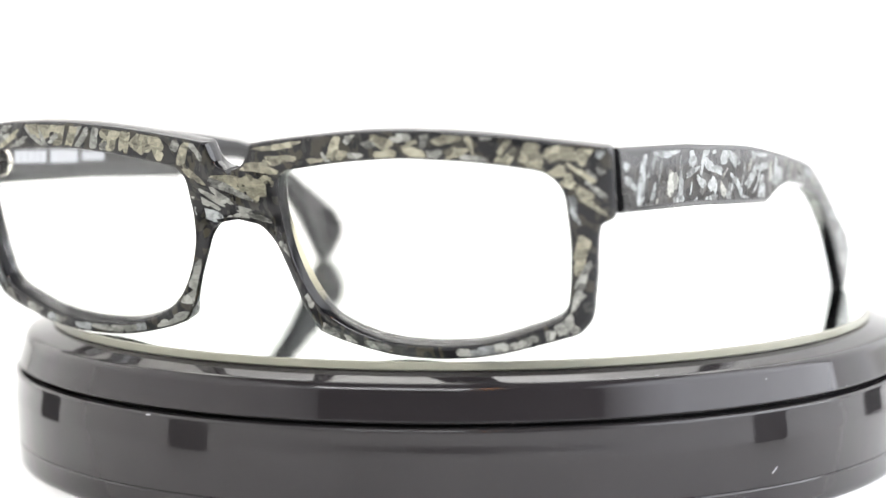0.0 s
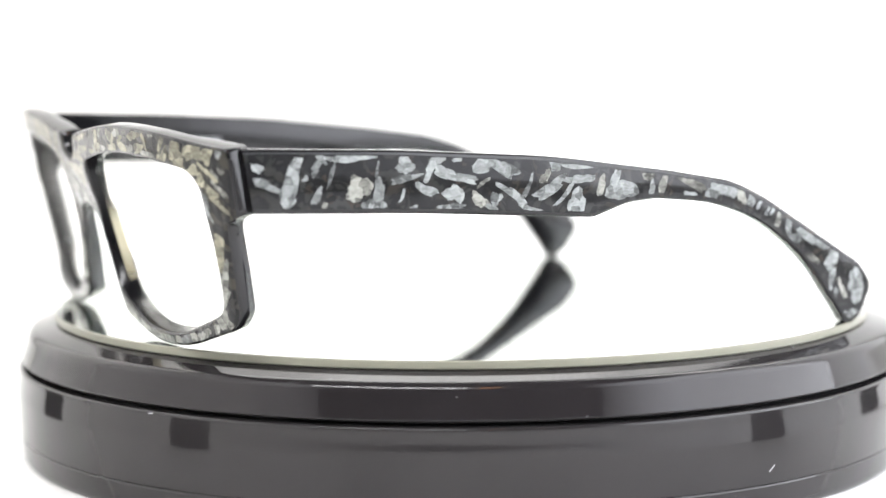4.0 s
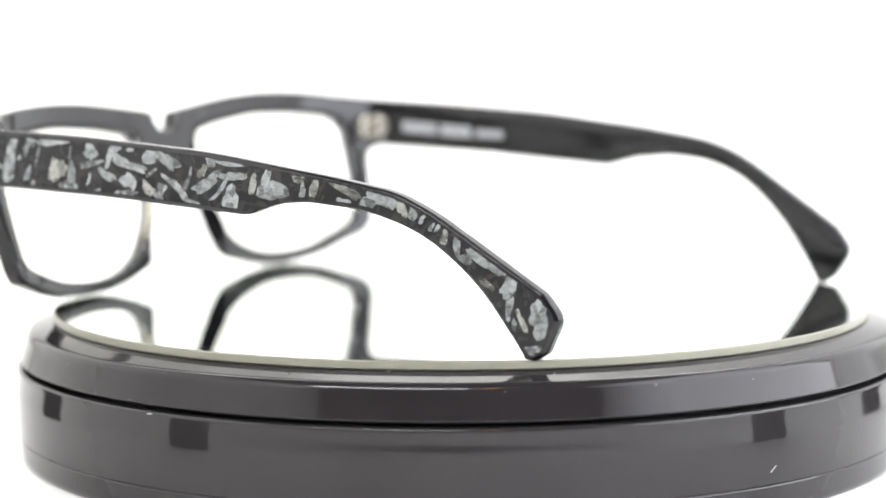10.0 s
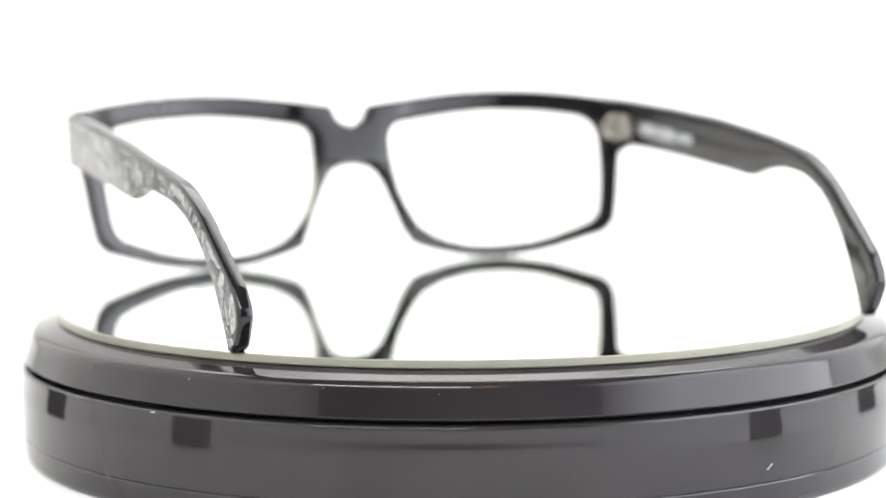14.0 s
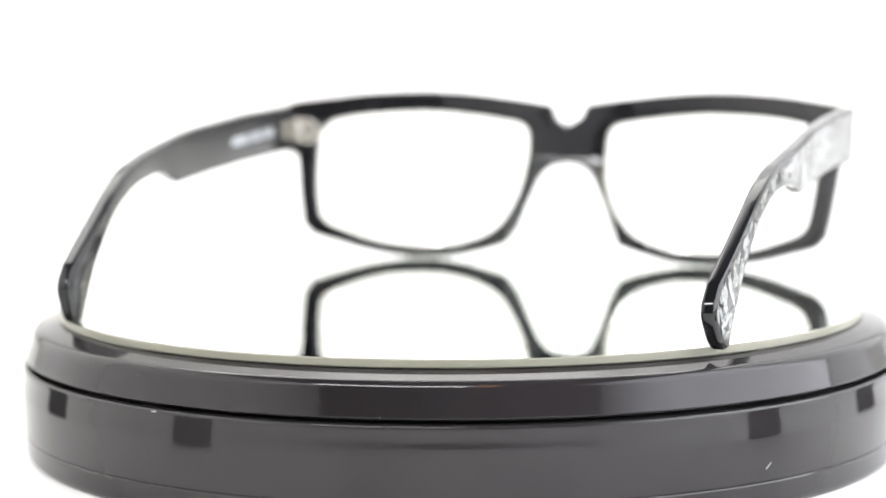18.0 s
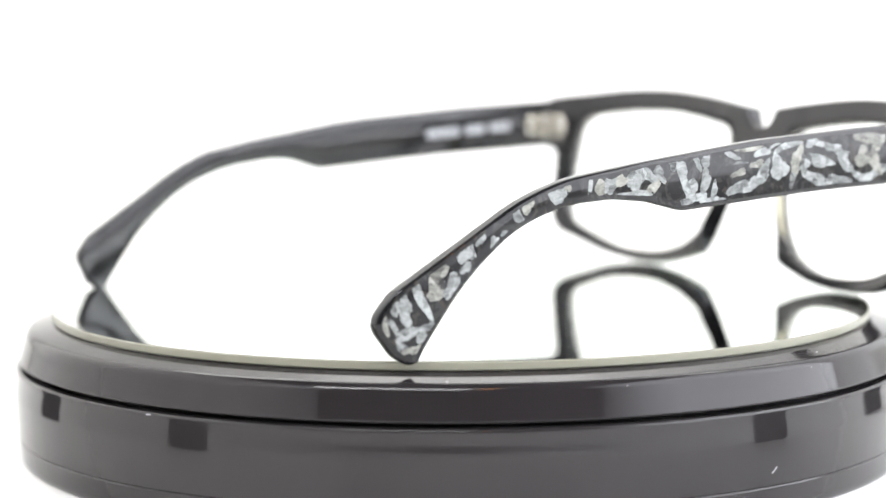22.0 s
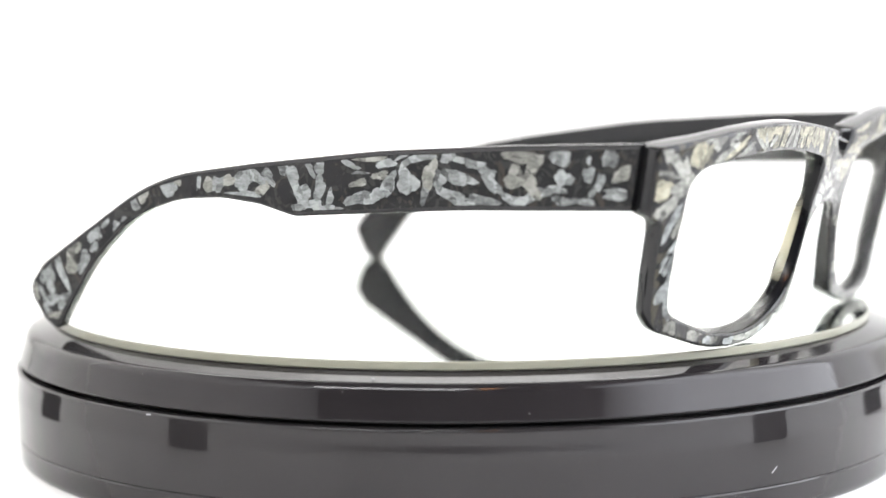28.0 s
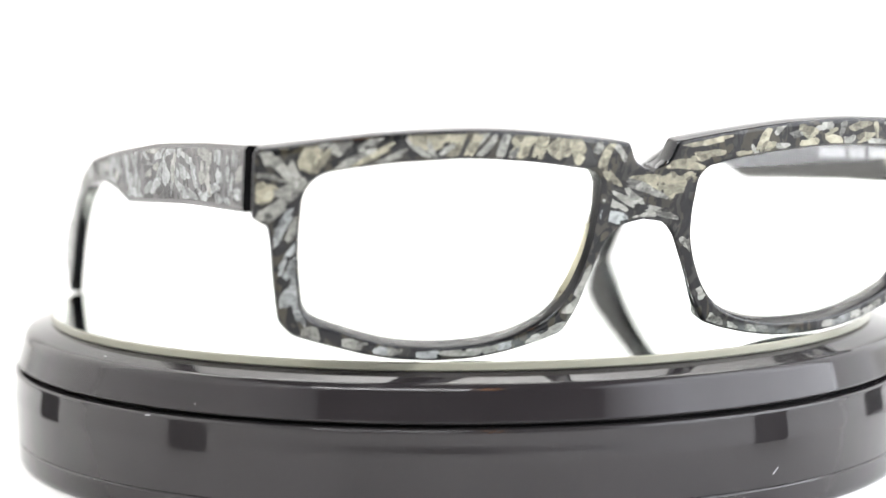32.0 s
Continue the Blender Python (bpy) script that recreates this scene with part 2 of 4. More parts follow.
def resample(line, n):
    pts = [Vector(p) for p in line]
    d = [0.0]
    for a, b in zip(pts, pts[1:]):
        d.append(d[-1] + (b - a).length)
    out, j = [], 0
    for i in range(n):
        s = d[-1] * i / (n - 1)
        while j < len(d) - 2 and d[j + 1] < s:
            j += 1
        f = (s - d[j]) / max(1e-9, d[j + 1] - d[j])
        out.append(pts[j].lerp(pts[j + 1], min(1, max(0, f))))
    return out


# ---- the room and the sweep ----
TABLE_Z = -0.0305


def structure(name, me, label, m=None):
    ob = new(name, me)
    if m is not None:
        ob.matrix_world = m
    return tagged(ob, label, name.split("_")[0], "", "structure")


structure("floor", box("floor", 4.2, 4.2, 0.1, FLOOR), "dark hard studio floor under the table", pose(0, 0, -0.86))
structure("ceiling", box("ceiling", 4.2, 4.2, 0.1, WALL), "plain grey painted studio ceiling", pose(0, 0, 1.7))
for i, (x, y, sx, sy) in enumerate(((0, 2.05, 4.2, 0.1), (0, -2.05, 4.2, 0.1), (2.05, 0, 0.1, 4.0), (-2.05, 0, 0.1, 4.0))):
    structure(("wall_north", "wall_south", "wall_east", "wall_west")[i], box("wall", sx, sy, 2.46, WALL), "plain grey painted studio wall", pose(x, y, -0.76))


def backdrop():
    """White paper that lies on the table and sweeps up behind."""
    half, back, rad, top, front = 0.42, 0.62, 0.22, 0.80, -0.74
    z = TABLE_Z
    line = [(front, z), (-0.4, z), (-0.1, z), (0.1, z), (back - rad, z)]
    line += [(back - rad + rad * math.sin(radians(a)), z + rad - rad * math.cos(radians(a))) for a in range(6, 91, 6)]
    line += [(back, z + 0.5), (back, top)]
    verts, faces = [], []
    for y, h in line:
        for x in (-half, half):
            verts.append((x, y, h))
    k = len(verts)
    for i in range(len(line) - 1):
        a = 2 * i
        faces.append((a, a + 1, a + 3, a + 2))
    ob = structure("backdrop", mesh_of("backdrop", verts, faces, [PAPER]), "seamless white paper sweep behind the turntable")
    solid = ob.modifiers.new("thickness", "SOLIDIFY")
    solid.thickness, solid.offset = 0.0006, -1


backdrop()


def table():
    t = thing("table", "grey laminate studio table under white paper", "table")
    t.matrix_world = pose(0, 0.05, -0.76)
    part("tabletop", box("tabletop", 1.1, 1.6, 0.03, WOOD, 0.003, 0.6989), t)
    leg = box("leg", 0.05, 0.05, 0.70, DARK, 0.002)
    for x in (-0.5, 0.5):
        for y in (-0.75, 0.75):
            part("leg", leg, t, "", pose(x, y, 0))


table()



def light_tent():
    """White fabric cube over the table, open at the camera's level."""
    t = thing("light_tent", "white fabric photo light tent around the turntable", "light tent")
    z0, z1, y0, y1, x1 = TABLE_Z, 0.72, -0.70, 0.66, 0.475
    side = box("side_panel", 0.002, y1 - y0, z1 - z0, PAPER)
    for sx in (-1, 1):
        part("side_panel", side, t, "white fabric side", pose(sx * x1, (y0 + y1) / 2, z0))
    part("roof_panel", box("roof_panel", 2 * x1, y1 - 0.22, 0.002, PAPER), t, "white fabric roof", pose(0, (y1 + 0.22) / 2, z1))
    part("back_panel", box("back_panel", 2 * x1, 0.002, z1 - z0, PAPER), t, "white fabric back", pose(0, y1, z0))
    pole = lathe("pole", [(0.0, 0.0), (0.004, 0.0), (0.004, z1 - z0), (0.0, z1 - z0)], DARK, 12)
    for sx in (-1, 1):
        for y in (y0 - 0.006, y1 + 0.006):
            part("pole", pole, t, "thin black frame pole", pose(sx * (x1 + 0.006), y, z0))


light_tent()


def rubber_block(x, y, turn, width, height):
    p = thing("rubber_block", "small black rubber block standing on white paper", "block", group="rubber blocks beside the turntable")
    p.matrix_world = pose(x, y, TABLE_Z, 0, 0, turn)
    part("body", box("body", 0.008, width, height, GROOVE, 0.0012), p)


for x, y, turn, width, height in ((-0.1085, -0.101, 26, 0.020, 0.015), (0.127, -0.086, -20, 0.019, 0.019), (-0.154, 0.002, -20, 0.021, 0.023), (0.168, 0.012, 12, 0.024, 0.023)):
    rubber_block(x, y, turn, width, height)


def reflection_block():
    """Unseen low block below the camera, added so polished things mirror it darkly."""
    t = thing("reflection_block", "unseen low black block added to darken reflections", "camera stand")
    t.matrix_world = pose(0, -0.56, TABLE_Z)
    part("base_plate", box("base_plate", 0.17, 0.11, 0.008, DARK, 0.002), t, "flat black metal base plate")
    part("column", box("column", 0.13, 0.08, 0.052, DARK, 0.006, 0.0075), t, "black block on the plate")


reflection_block()

# ---- turntable ----


def edge_of(me):
    """The rim of the glass gets its own surface, background reflection painted beige."""
    me.materials.append(EDGE_REFLECTION)
    for p in me.polygons:
        if p.center.xy.length > 0.0838 and -0.0016 < p.center.z < -0.00005:
            p.material_index = 1
    return me


def turntable():
    t = thing("turntable", "round dark plastic display turntable with mirror top", "turntable")
    z = TABLE_Z
    body = [(0.0, z), (0.0895, z)] + arc(0.0895, z + 0.0022, 0.0022, -90, 0, 5) + [(0.0920, z + 0.0054), (0.0918, z + 0.0057), (0.0921, z + 0.0060)]
    # a faint swelling runs round under the shoulder
    for i in range(15):
        f = i / 14
        body.append((0.09255 - 0.00024 * f * f * (3 - 2 * f), -0.0164 + 0.0044 * f))
    body += arc(0.0917, -0.0112, 0.0006, 0, 90, 6) + [(0.086, -0.0104), (0.0, -0.0104)]
    part("base_body", lathe("base_body", body, BASE), t, "glossy dark grey cylindrical plastic base")
    for turn, h, length, tilt in ((37.68, -0.02182, 1.7, 40), (-37.55, -0.01118, 1.2, 8), (23.0, -0.02001, 0.6, -20)):
        # fine pale scratches in the gloss
        scratch = box("scratch", length * 0.001, 0.00008, 0.00022, PALE)
        part("scratch", scratch, t, "fine pale scratch", pose(0, 0, 0, 0, 0, turn) @ pose(0, -0.09225, h) @ pose(0, 0, 0, 0, -tilt, 0))
    # a black disc fills the gap, its colour standing in for shade
    part("shadow_gap", lathe("shadow_gap", [(0.0, -0.0104), (0.0885, -0.0104), (0.0885, -0.0098), (0.0, -0.0098)], GROOVE), t, "thin black disc standing in for shade under the platter")
    ring = [(0.060, -0.0098)] + arc(0.0911, -0.0093, 0.0005, -90, 0, 5) + arc(0.0880, -0.0052, 0.0023, 10, 72, 16)
    ring += [(0.0853, -0.0019), (0.0849, -0.00175), (0.060, -0.00175)]
    platter = part("platter", lathe("platter", ring, PLATTER, 256), t, "bevelled glossy black rotating rim")
    part("mirror_silver", lathe("mirror_silver", [(0.0, -0.0009), (0.0838, -0.0009), (0.0838, -0.0006), (0.0, -0.0006)], SILVER), platter, "silvered mirror backing")
    glass = [(0.0, -0.0017), (0.0843, -0.0017), (0.0847, -0.0014), (0.0847, -0.0002), (0.0844, 0.0), (0.0, 0.0)]
    part("mirror_glass", edge_of(lathe("mirror_glass", glass, GLASS, 256)), platter, "clear glass with greenish polished edge")
    # grains of dust on the rim of the glass
    grain = lathe("dust_grain", [(0.0, 0.0), (0.00022, 0.00001), (0.00017, 0.00012), (0.0, 0.00016)], PALE, 8)
    for x, y, z in ((-85.0, -8.0, -1.75), (-81.2, -21.2, 0), (-75.0, -36.0, 0), (87.9, -2.0, -2.7), (-55.0, -63.5, 0), (83.0, 12.0, 0), (40.0, 74.0, 0), (78.5, -31.0, 0), (-84.0, 11.0, 0)):
        part("dust_grain", grain, platter, "tiny pale grain of dust", pose(x * 0.001, y * 0.001, z * 0.001))
    return platter


PLATTER_OB = turntable()

# ---- eyeglasses (mm here, metres in the meshes) ----
MM = 0.001


def saddle(x, z):
    """How far the bridge is hollowed on its face."""
    return 1.6 * max(0.0, min(1, (16.0 - abs(x)) / 8)) ** 1.5 * max(0.0, min(1, (33.0 - z) / 8))


def front_y(x, z):
    """Forward place of the front face: bowed across, tilted in two facets."""
    bow = 10.3 * (1 - min(abs(x), 71.2) ** 3.8 / 70.6 ** 3.8)
    return bow - saddle(x, z) + (0.150 * (z - 38) if z > 26.5 else -1.725 + 0.265 * (z - 26.5))


OUTER = [(0, 32.8, 0), (1.2, 32.8, 9), (3.3, 34.1, 9), (4.7, 37.5, 0.7), (9, 38.15, 60), (15.5, 39.0, 60), (22.5, 39.8, 60), (29, 40.35, 80), (36.5, 40.6, 80), (44, 40.5, 80),
         (52, 40.1, 80), (60, 39.3, 80), (71.0, 37.8, 1.2), (70.9, 25.9, 1.4), (68.5, 24.9, 1.6), (67.9, 22.5, 8), (66.9, 15.3, 60), (65.6, 8.0, 4), (63.2, 5.3, 4), (56.4, 3.3, 40),
         (50.9, 1.7, 40), (45.2, 0.6, 40), (38.5, 0.0, 40), (31, 0.0, 40), (24.5, 1.0, 40), (18.5, 2.4, 20), (14.2, 3.9, 3), (11.6, 8.0, 12), (9.9, 12.8, 30), (8.3, 16.6, 30),
         (6.7, 20.2, 8), (4.6, 22.6, 6), (2.3, 23.5, 8), (0, 23.6, 0)]
HOLE = [(9.7, 26.0, 60), (10.0, 32.6, 5.0), (16, 33.6, 40), (22, 34.5, 90), (29, 35.2, 90), (36, 35.7, 120), (50, 35.2, 90), (63.0, 33.4, 5.6), (63.6, 24, 60), (62.9, 15.5, 60), (61.6, 8.6, 6.5),
        (56.6, 6.5, 40), (51, 4.6, 40), (45.5, 3.1, 60), (37, 2.3, 60), (28, 2.6, 50), (21.4, 4.4, 30), (16.4, 7.0, 14), (13.0, 11.4, 24), (10.9, 16.5, 40), (10.0, 20.5, 40)]
CENTRE = Vector((36.0, 20.0))


def sunk(x, z, depth):
    """A point that lies depth behind the front face, square to it."""
    dx = -10.3 * 3.8 * abs(x / 70.6) ** 2.8 / 70.6
    dx = max(dx, -0.35) * min(1, max(0, x / 4))
    dz = 0.15 + 0.115 * max(0, min(1, (29.5 - z) / 6))
    n = Vector((-dx, 1, -dz)).normalized()
    return (x - n.x * depth, front_y(x, z) - n.y * depth, z - n.z * depth)


def polar(line, angles):
    """Where rays from the lens centre meet a contour."""
    out = []
    for a in angles:
        d, best = Vector((math.cos(a), math.sin(a))), None
        for p, q in zip(line, line[1:]):
            e = q - p
            den = d.x * e.y - d.y * e.x
            if abs(den) < 1e-9:
                continue
            w = p - CENTRE
            s, k = (w.x * e.y - w.y * e.x) / den, (w.x * d.y - w.y * d.x) / den
            if s > 0 and -1e-6 <= k <= 1 + 1e-6 and (best is None or s > best):
                best = s
        out.append(CENTRE + d * (best if best else 1.0))
    return out


def back_depth(x, z):
    """Depth of the frame: deeper at the lugs, where the hinges sit."""
    corner = max(0.0, min(1, (x - 60) / 6)) * max(0.0, min(1, (z - 24) / 2))
    return 4.0 + 1.2 * corner + 0.6 * pad_weight(x, min(z, 24.0)) - saddle(x, max(z, 24.0))


def pad_weight(x, z):
    """1 along the carved nose pads and the arch, fading out towards the foot of the rim."""
    return max(0.0, min(1, (15.0 - x) / 2)) * max(0.0, min(1, (24.4 - z) / 0.8)) * max(0.0, min(1, (z - 4.5) / 5))


def carved(p, before, after, width):
    """Where the outer contour lies on the back: the nose pads slope away from the nose."""
    if p.x < 0.02:
        return Vector((0.0, 24.1 + (p.y - 23.6) * (32.8 - 24.1) / (32.8 - 23.6)))
    along = after - before
    inward = Vector((-along.y, along.x)).normalized()
    if inward.dot(CENTRE - p) < 0 and p.y < 15:
        inward = -inward
    if p.x < 6 and inward.y < 0:
        inward = -inward
    return p + inward * min(0.5 + 2.0 * min(1, p.x / 8), 0.72 * width) * pad_weight(p.x, p.y)


FRONT_TURN = pose(-0.0006, 0, 0, 0, 0, -1.2)


def front_frame(parent):
    outer = fillet(OUTER, 0.5)
    hole = fillet(HOLE, 0.5, True)
    hole.append(hole[0])
    ring = outer + [outer[0]]
    angles = {round(math.atan2(*(p - CENTRE).yx), 4) for p in outer} | {round(-math.pi + 2 * math.pi * i / 220, 4) for i in range(220)}
    angles = sorted(angles)
    keep = [angles[0]]
    for a in angles[1:]:
        if a - keep[-1] > 0.006:
            keep.append(a)
    o, h = polar(ring, keep), polar(hole, keep)
    n, verts, faces, which = len(keep), [], [], []
    for side in (1, -1):
        base = len(verts)
        rows = None
        mid = []
        for i, (p, q) in enumerate(zip(o, h)):
            mid.append(p.x < 0.02)
            w = (p - q).length
            back = carved(p, o[i - 1], o[(i + 1) % n], w)
            b = min(0.95 if p.x > 60 else 0.7, w * 0.22)
            ends = min(1.0, max(0.0, (p.x - 0.3) / 2.5))
            steps = (0, 0.3 * b / w, b / w, 0.3, 0.5, 0.7, 1 - b / w, 1 - 0.3 * b / w, 1)
            drops = (b, 0.3 * b, 0, 0, 0, 0, 0, 0.3 * b, b)
            loop = []
            for s, drop in zip(steps, drops):
                v = q.lerp(p, s)
                loop.append(sunk(v.x, v.y, drop * 0.85 * (ends if s > 0.5 else 1)))
            for s, drop in zip(reversed(steps), reversed(drops)):
                v = q.lerp(back, s)
                loop.append(sunk(v.x, v.y, back_depth(v.x, v.y) - drop * 0.85 * (ends if s > 0.5 else 1)))
            rows = len(loop)
            verts += [(side * x * MM, y * MM, z * MM) for x, y, z in loop]
        for i in range(n):
            j = (i + 1) % n
            for k in range(rows):
                l = (k + 1) % rows
                if k == rows // 2 - 1 and mid[i] and mid[j]:
                    continue
                f = (base + i * rows + k, base + j * rows + k, base + j * rows + l, base + i * rows + l)
                faces.append(f if side > 0 else f[::-1])
                which.append(0 if 0 < k < rows // 2 - 2 else 2 if k >= rows - 1 else 1)
    me = mesh_of("front_frame", verts, faces, [PEARL_FRONT, ACETATE, MATT], which, sharp=45)
    return part("front_frame", me, parent, "pearl-patterned front with black back", FRONT_TURN)


def demo_lens(parent, side):
    hole = resample(fillet(HOLE, 0.6, True) + [fillet(HOLE, 0.6, True)[0]], 97)[:-1]
    verts, faces, rings = [], [], 8
    for depth in (2.1, 3.9):
        for r in range(1, rings + 1):
            for p in hole:
                v = CENTRE.lerp(p, r / rings * 0.997)
                x, y, z = sunk(v.x, v.y, depth - 1.6 * (1 - (r / rings) ** 2))
                verts.append((side * x * MM, y * MM, z * MM))
    k = len(hole)
    for s in (0, 1):
        b = s * rings * k
        for r in range(rings - 1):
            for i in range(k):
                j = (i + 1) % k
                faces.append((b + r * k + i, b + r * k + j, b + (r + 1) * k + j, b + (r + 1) * k + i))
        faces.append(tuple(b + i for i in range(k)))
    for i in range(k):
        j = (i + 1) % k
        faces.append(((rings - 1) * k + i, (rings - 1) * k + j, (2 * rings - 1) * k + j, (2 * rings - 1) * k + i))
    # only bevel faces beside the nose carry the painted refraction
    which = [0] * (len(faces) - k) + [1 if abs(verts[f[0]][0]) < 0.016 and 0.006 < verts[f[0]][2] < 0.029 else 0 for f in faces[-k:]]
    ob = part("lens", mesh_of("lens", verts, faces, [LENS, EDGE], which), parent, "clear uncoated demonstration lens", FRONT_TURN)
    ob.visible_shadow = False


# upper and lower edge of each side arm: back, height, rounding
LEFT_ARM = ([(-1.6, 37.9, 0), (-30, 36.9, 200), (-60, 34.9, 160), (-86, 31.2, 120), (-99.5, 28.8, 24), (-107, 25.4, 60), (-129.2, 11.6, 3.5), (-132.5, 7.4, 3), (-129.6, 1.2, 2), (-127.0, -0.5, 1.8),
             (-125.5, 0.3, 0)],
            [(-3.5, 26.6, 0), (-35, 25.5, 300), (-68.6, 23.4, 4), (-76, 25.8, 10), (-82, 26.3, 20), (-94, 25.1, 40), (-105, 21.6, 60), (-116, 13.3, 80), (-123.6, 3.0, 40), (-125.5, 0.3, 0)])
RIGHT_ARM = ([(-5, 38.5, 0), (-30, 37.6, 200), (-55, 36.2, 160), (-81, 33.3, 120), (-98, 30.9, 40), (-107, 27.7, 60), (-131.6, 12.3, 4), (-135.7, 7.2, 3.5), (-131.6, 1.5, 2.5), (-128.8, -0.5, 1.8),
              (-127.2, 0.3, 0)],
             [(-6.9, 27.0, 0), (-40, 26.0, 300), (-72.5, 23.9, 4), (-80, 25.9, 10), (-88, 26.8, 20), (-98, 26.2, 30), (-108, 22.7, 60), (-118, 13.9, 80), (-125.4, 3.2, 40), (-127.2, 0.3, 0)])


def flake_outline(rng, length, width, turn, bend):
    """The ragged outline of one shell flake round its own centre."""
    k, pts = 22, []
    phase = rng.uniform(0, 6.28)
    for i in range(k):
        a = 2 * math.pi * i / k
        r = 1.07 + 0.17 * math.sin(2 * a + phase) + 0.17 * math.sin(3 * a + 2.3 * phase) + 0.09 * math.sin(5 * a + 1.7 * phase) + 0.08 * math.sin(7 * a + phase) + rng.uniform(-0.10, 0.10)
        u = math.copysign(abs(math.cos(a)) ** 0.85, math.cos(a)) * length / 2 * r
        v = math.copysign(abs(math.sin(a)) ** 0.85, math.sin(a)) * width / 2 * r
        if abs(bend) > 1:
            rad = length / radians(bend)
            q = u / rad
            u, v = (rad - v) * math.sin(q), rad - (rad - v) * math.cos(q)
        c, d = math.cos(radians(turn)), math.sin(radians(turn))
        pts.append((u * c - v * d, u * d + v * c))
    return pts


def clear_of(rim, px, py):
    """Distance from a point to the rim of a face, negative outside it."""
    ax, ay = rim[:, 0], rim[:, 1]
    bx, by = np.roll(ax, -1), np.roll(ay, -1)
    ex, ey = bx - ax, by - ay
    f = np.clip(((px - ax) * ex + (py - ay) * ey) / (ex * ex + ey * ey + 1e-9), 0, 1)
    d = np.sqrt(((ax + f * ex - px) ** 2 + (ay + f * ey - py) ** 2).min())
    crossed = ((ay > py) != (by > py)) & (px < ax + (py - ay) / np.where(abs(ey) < 1e-9, 1e-9, ey) * ex)
    return d if crossed.sum() % 2 else -d


def inlay(rows, room, lift, parent, seed, margin, m=None, cream=1.0, grow=1.0):
    """Shell flakes let into a face, each a thin plate of its own. rows: two places, length, width, turn, bend and warmth."""
    rng = random.Random(seed)
    for a, b, length, width, turn, bend, warmth in rows:
        outline = flake_outline(rng, length * grow, width * grow, turn, bend)
        rise = rng.uniform(0.0, 0.016)
        if room(a, b) < margin:
            continue
        ring = []
        for u, v in outline:
            f = 1.0
            while f > 0.1 and room(a + u * f, b + v * f) < margin:
                f -= 0.1
            ring.append((a + u * f, b + v * f))
        k = len(ring)
        verts = [lift(u, v, -0.10) for u, v in ring] + [lift(u, v, 0.020 + rise) for u, v in ring]
        verts += [lift(a + (u - a) * 0.5, b + (v - b) * 0.5, 0.024 + rise) for u, v in ring] + [lift(a, b, 0.024 + rise)]
        faces = [(i, (i + 1) % k, k + (i + 1) % k, k + i) for i in range(k)]
        faces += [(k + i, k + (i + 1) % k, 2 * k + (i + 1) % k, 2 * k + i) for i in range(k)]
        faces += [(2 * k + i, 2 * k + (i + 1) % k, 3 * k) for i in range(k)]
        me = mesh_of("pearl_flake", verts, faces, [FLAKES[min(2, int((warmth * cream + rng.uniform(-0.1, 0.1)) * 3))]], sharp=30)
        part("pearl_flake", me, parent, "", m)


# flakes of the front: across, height, length, width, turn, bend, warmth
LEFT_BROW_ONE = [(-69, 37.1, 1.2, 1.2, 180, 0, 0.3), (-69, 34, 0.9, 1, 180, 0, 0.4), (-68.2, 30.8, 3, 0.9, -135, 0, 0.6), (-67.6, 33.3, 1.5, 0.8, -124, 0, 0.7),
    (-67.2, 28.6, 4.8, 0.9, -141, 0, 0.6), (-66.7, 36.8, 3.4, 1.4, 113, 0, 0.9), (-66.2, 33.6, 3.9, 0.8, -141, 0, 0.7), (-66.2, 30.5, 3.3, 1.1, -141, 0, 0.85),
    (-64.6, 26.6, 2.5, 0.8, -112, 0, 0.35), (-64.5, 28.8, 1.9, 1, -114, 0, 0.35), (-64, 32.3, 2.1, 1.5, 122, 0, 0.95), (-63.2, 37.2, 4.8, 2.4, 169, 0, 0.95)]
LEFT_BROW_TWO = [(-62.3, 33.9, 3, 1.2, 159, 0, 0.75), (-60.3, 38.9, 1.7, 0.8, 115, 0, 0.5), (-58.6, 34.7, 2.9, 1.3, -149, 0, 0.85),
    (-58.5, 36.7, 3.5, 3, -149, 0, 0.75), (-54.3, 35.8, 3.2, 1.5, 125, 0, 0.7), (-53.7, 37.5, 4.3, 0.9, 125, 0, 0.7), (-50.8, 39.6, 1.5, 0.8, 179, 0, 0.5),
    (-48.8, 35.7, 4.7, 1.3, -167, 0, 0.6), (-48.2, 38.5, 2.6, 1, -112, 0, 0.85), (-45.5, 37, 3.2, 1.6, 162, 0, 0.7), (-44.7, 39.6, 4.4, 1.9, 162, 0, 0.7),
    (-41.7, 36.6, 2.4, 1.3, 178, 0, 0.6)]
LEFT_BROW_THREE = [(-40.2, 39.8, 3.2, 1.5, 109, 0, 0.7), (-38.2, 36.5, 4.7, 1.5, -149, 0, 0.85), (-37.6, 38.4, 2.1, 0.8, 163, 0, 0.85),
    (-35.8, 39.3, 3, 1.3, 178, 0, 0.6), (-32.5, 36.3, 3.9, 1.3, 178, 0, 0.9), (-32, 38.6, 4.3, 1.5, -155, 0, 0.8), (-29.9, 38.2, 2.3, 1.3, 163, 0, 0.7),
    (-26.6, 36.1, 2.3, 1, 178, 0, 0.6), (-25.8, 39.4, 2.1, 1.4, 132, 0, 0.6), (-23.9, 36, 2.5, 1.2, 132, 0, 0.7), (-22.9, 38, 5.2, 1.5, 111, 0, 0.8),
    (-20.8, 35.4, 1.8, 0.9, -122, 0, 0.6)]
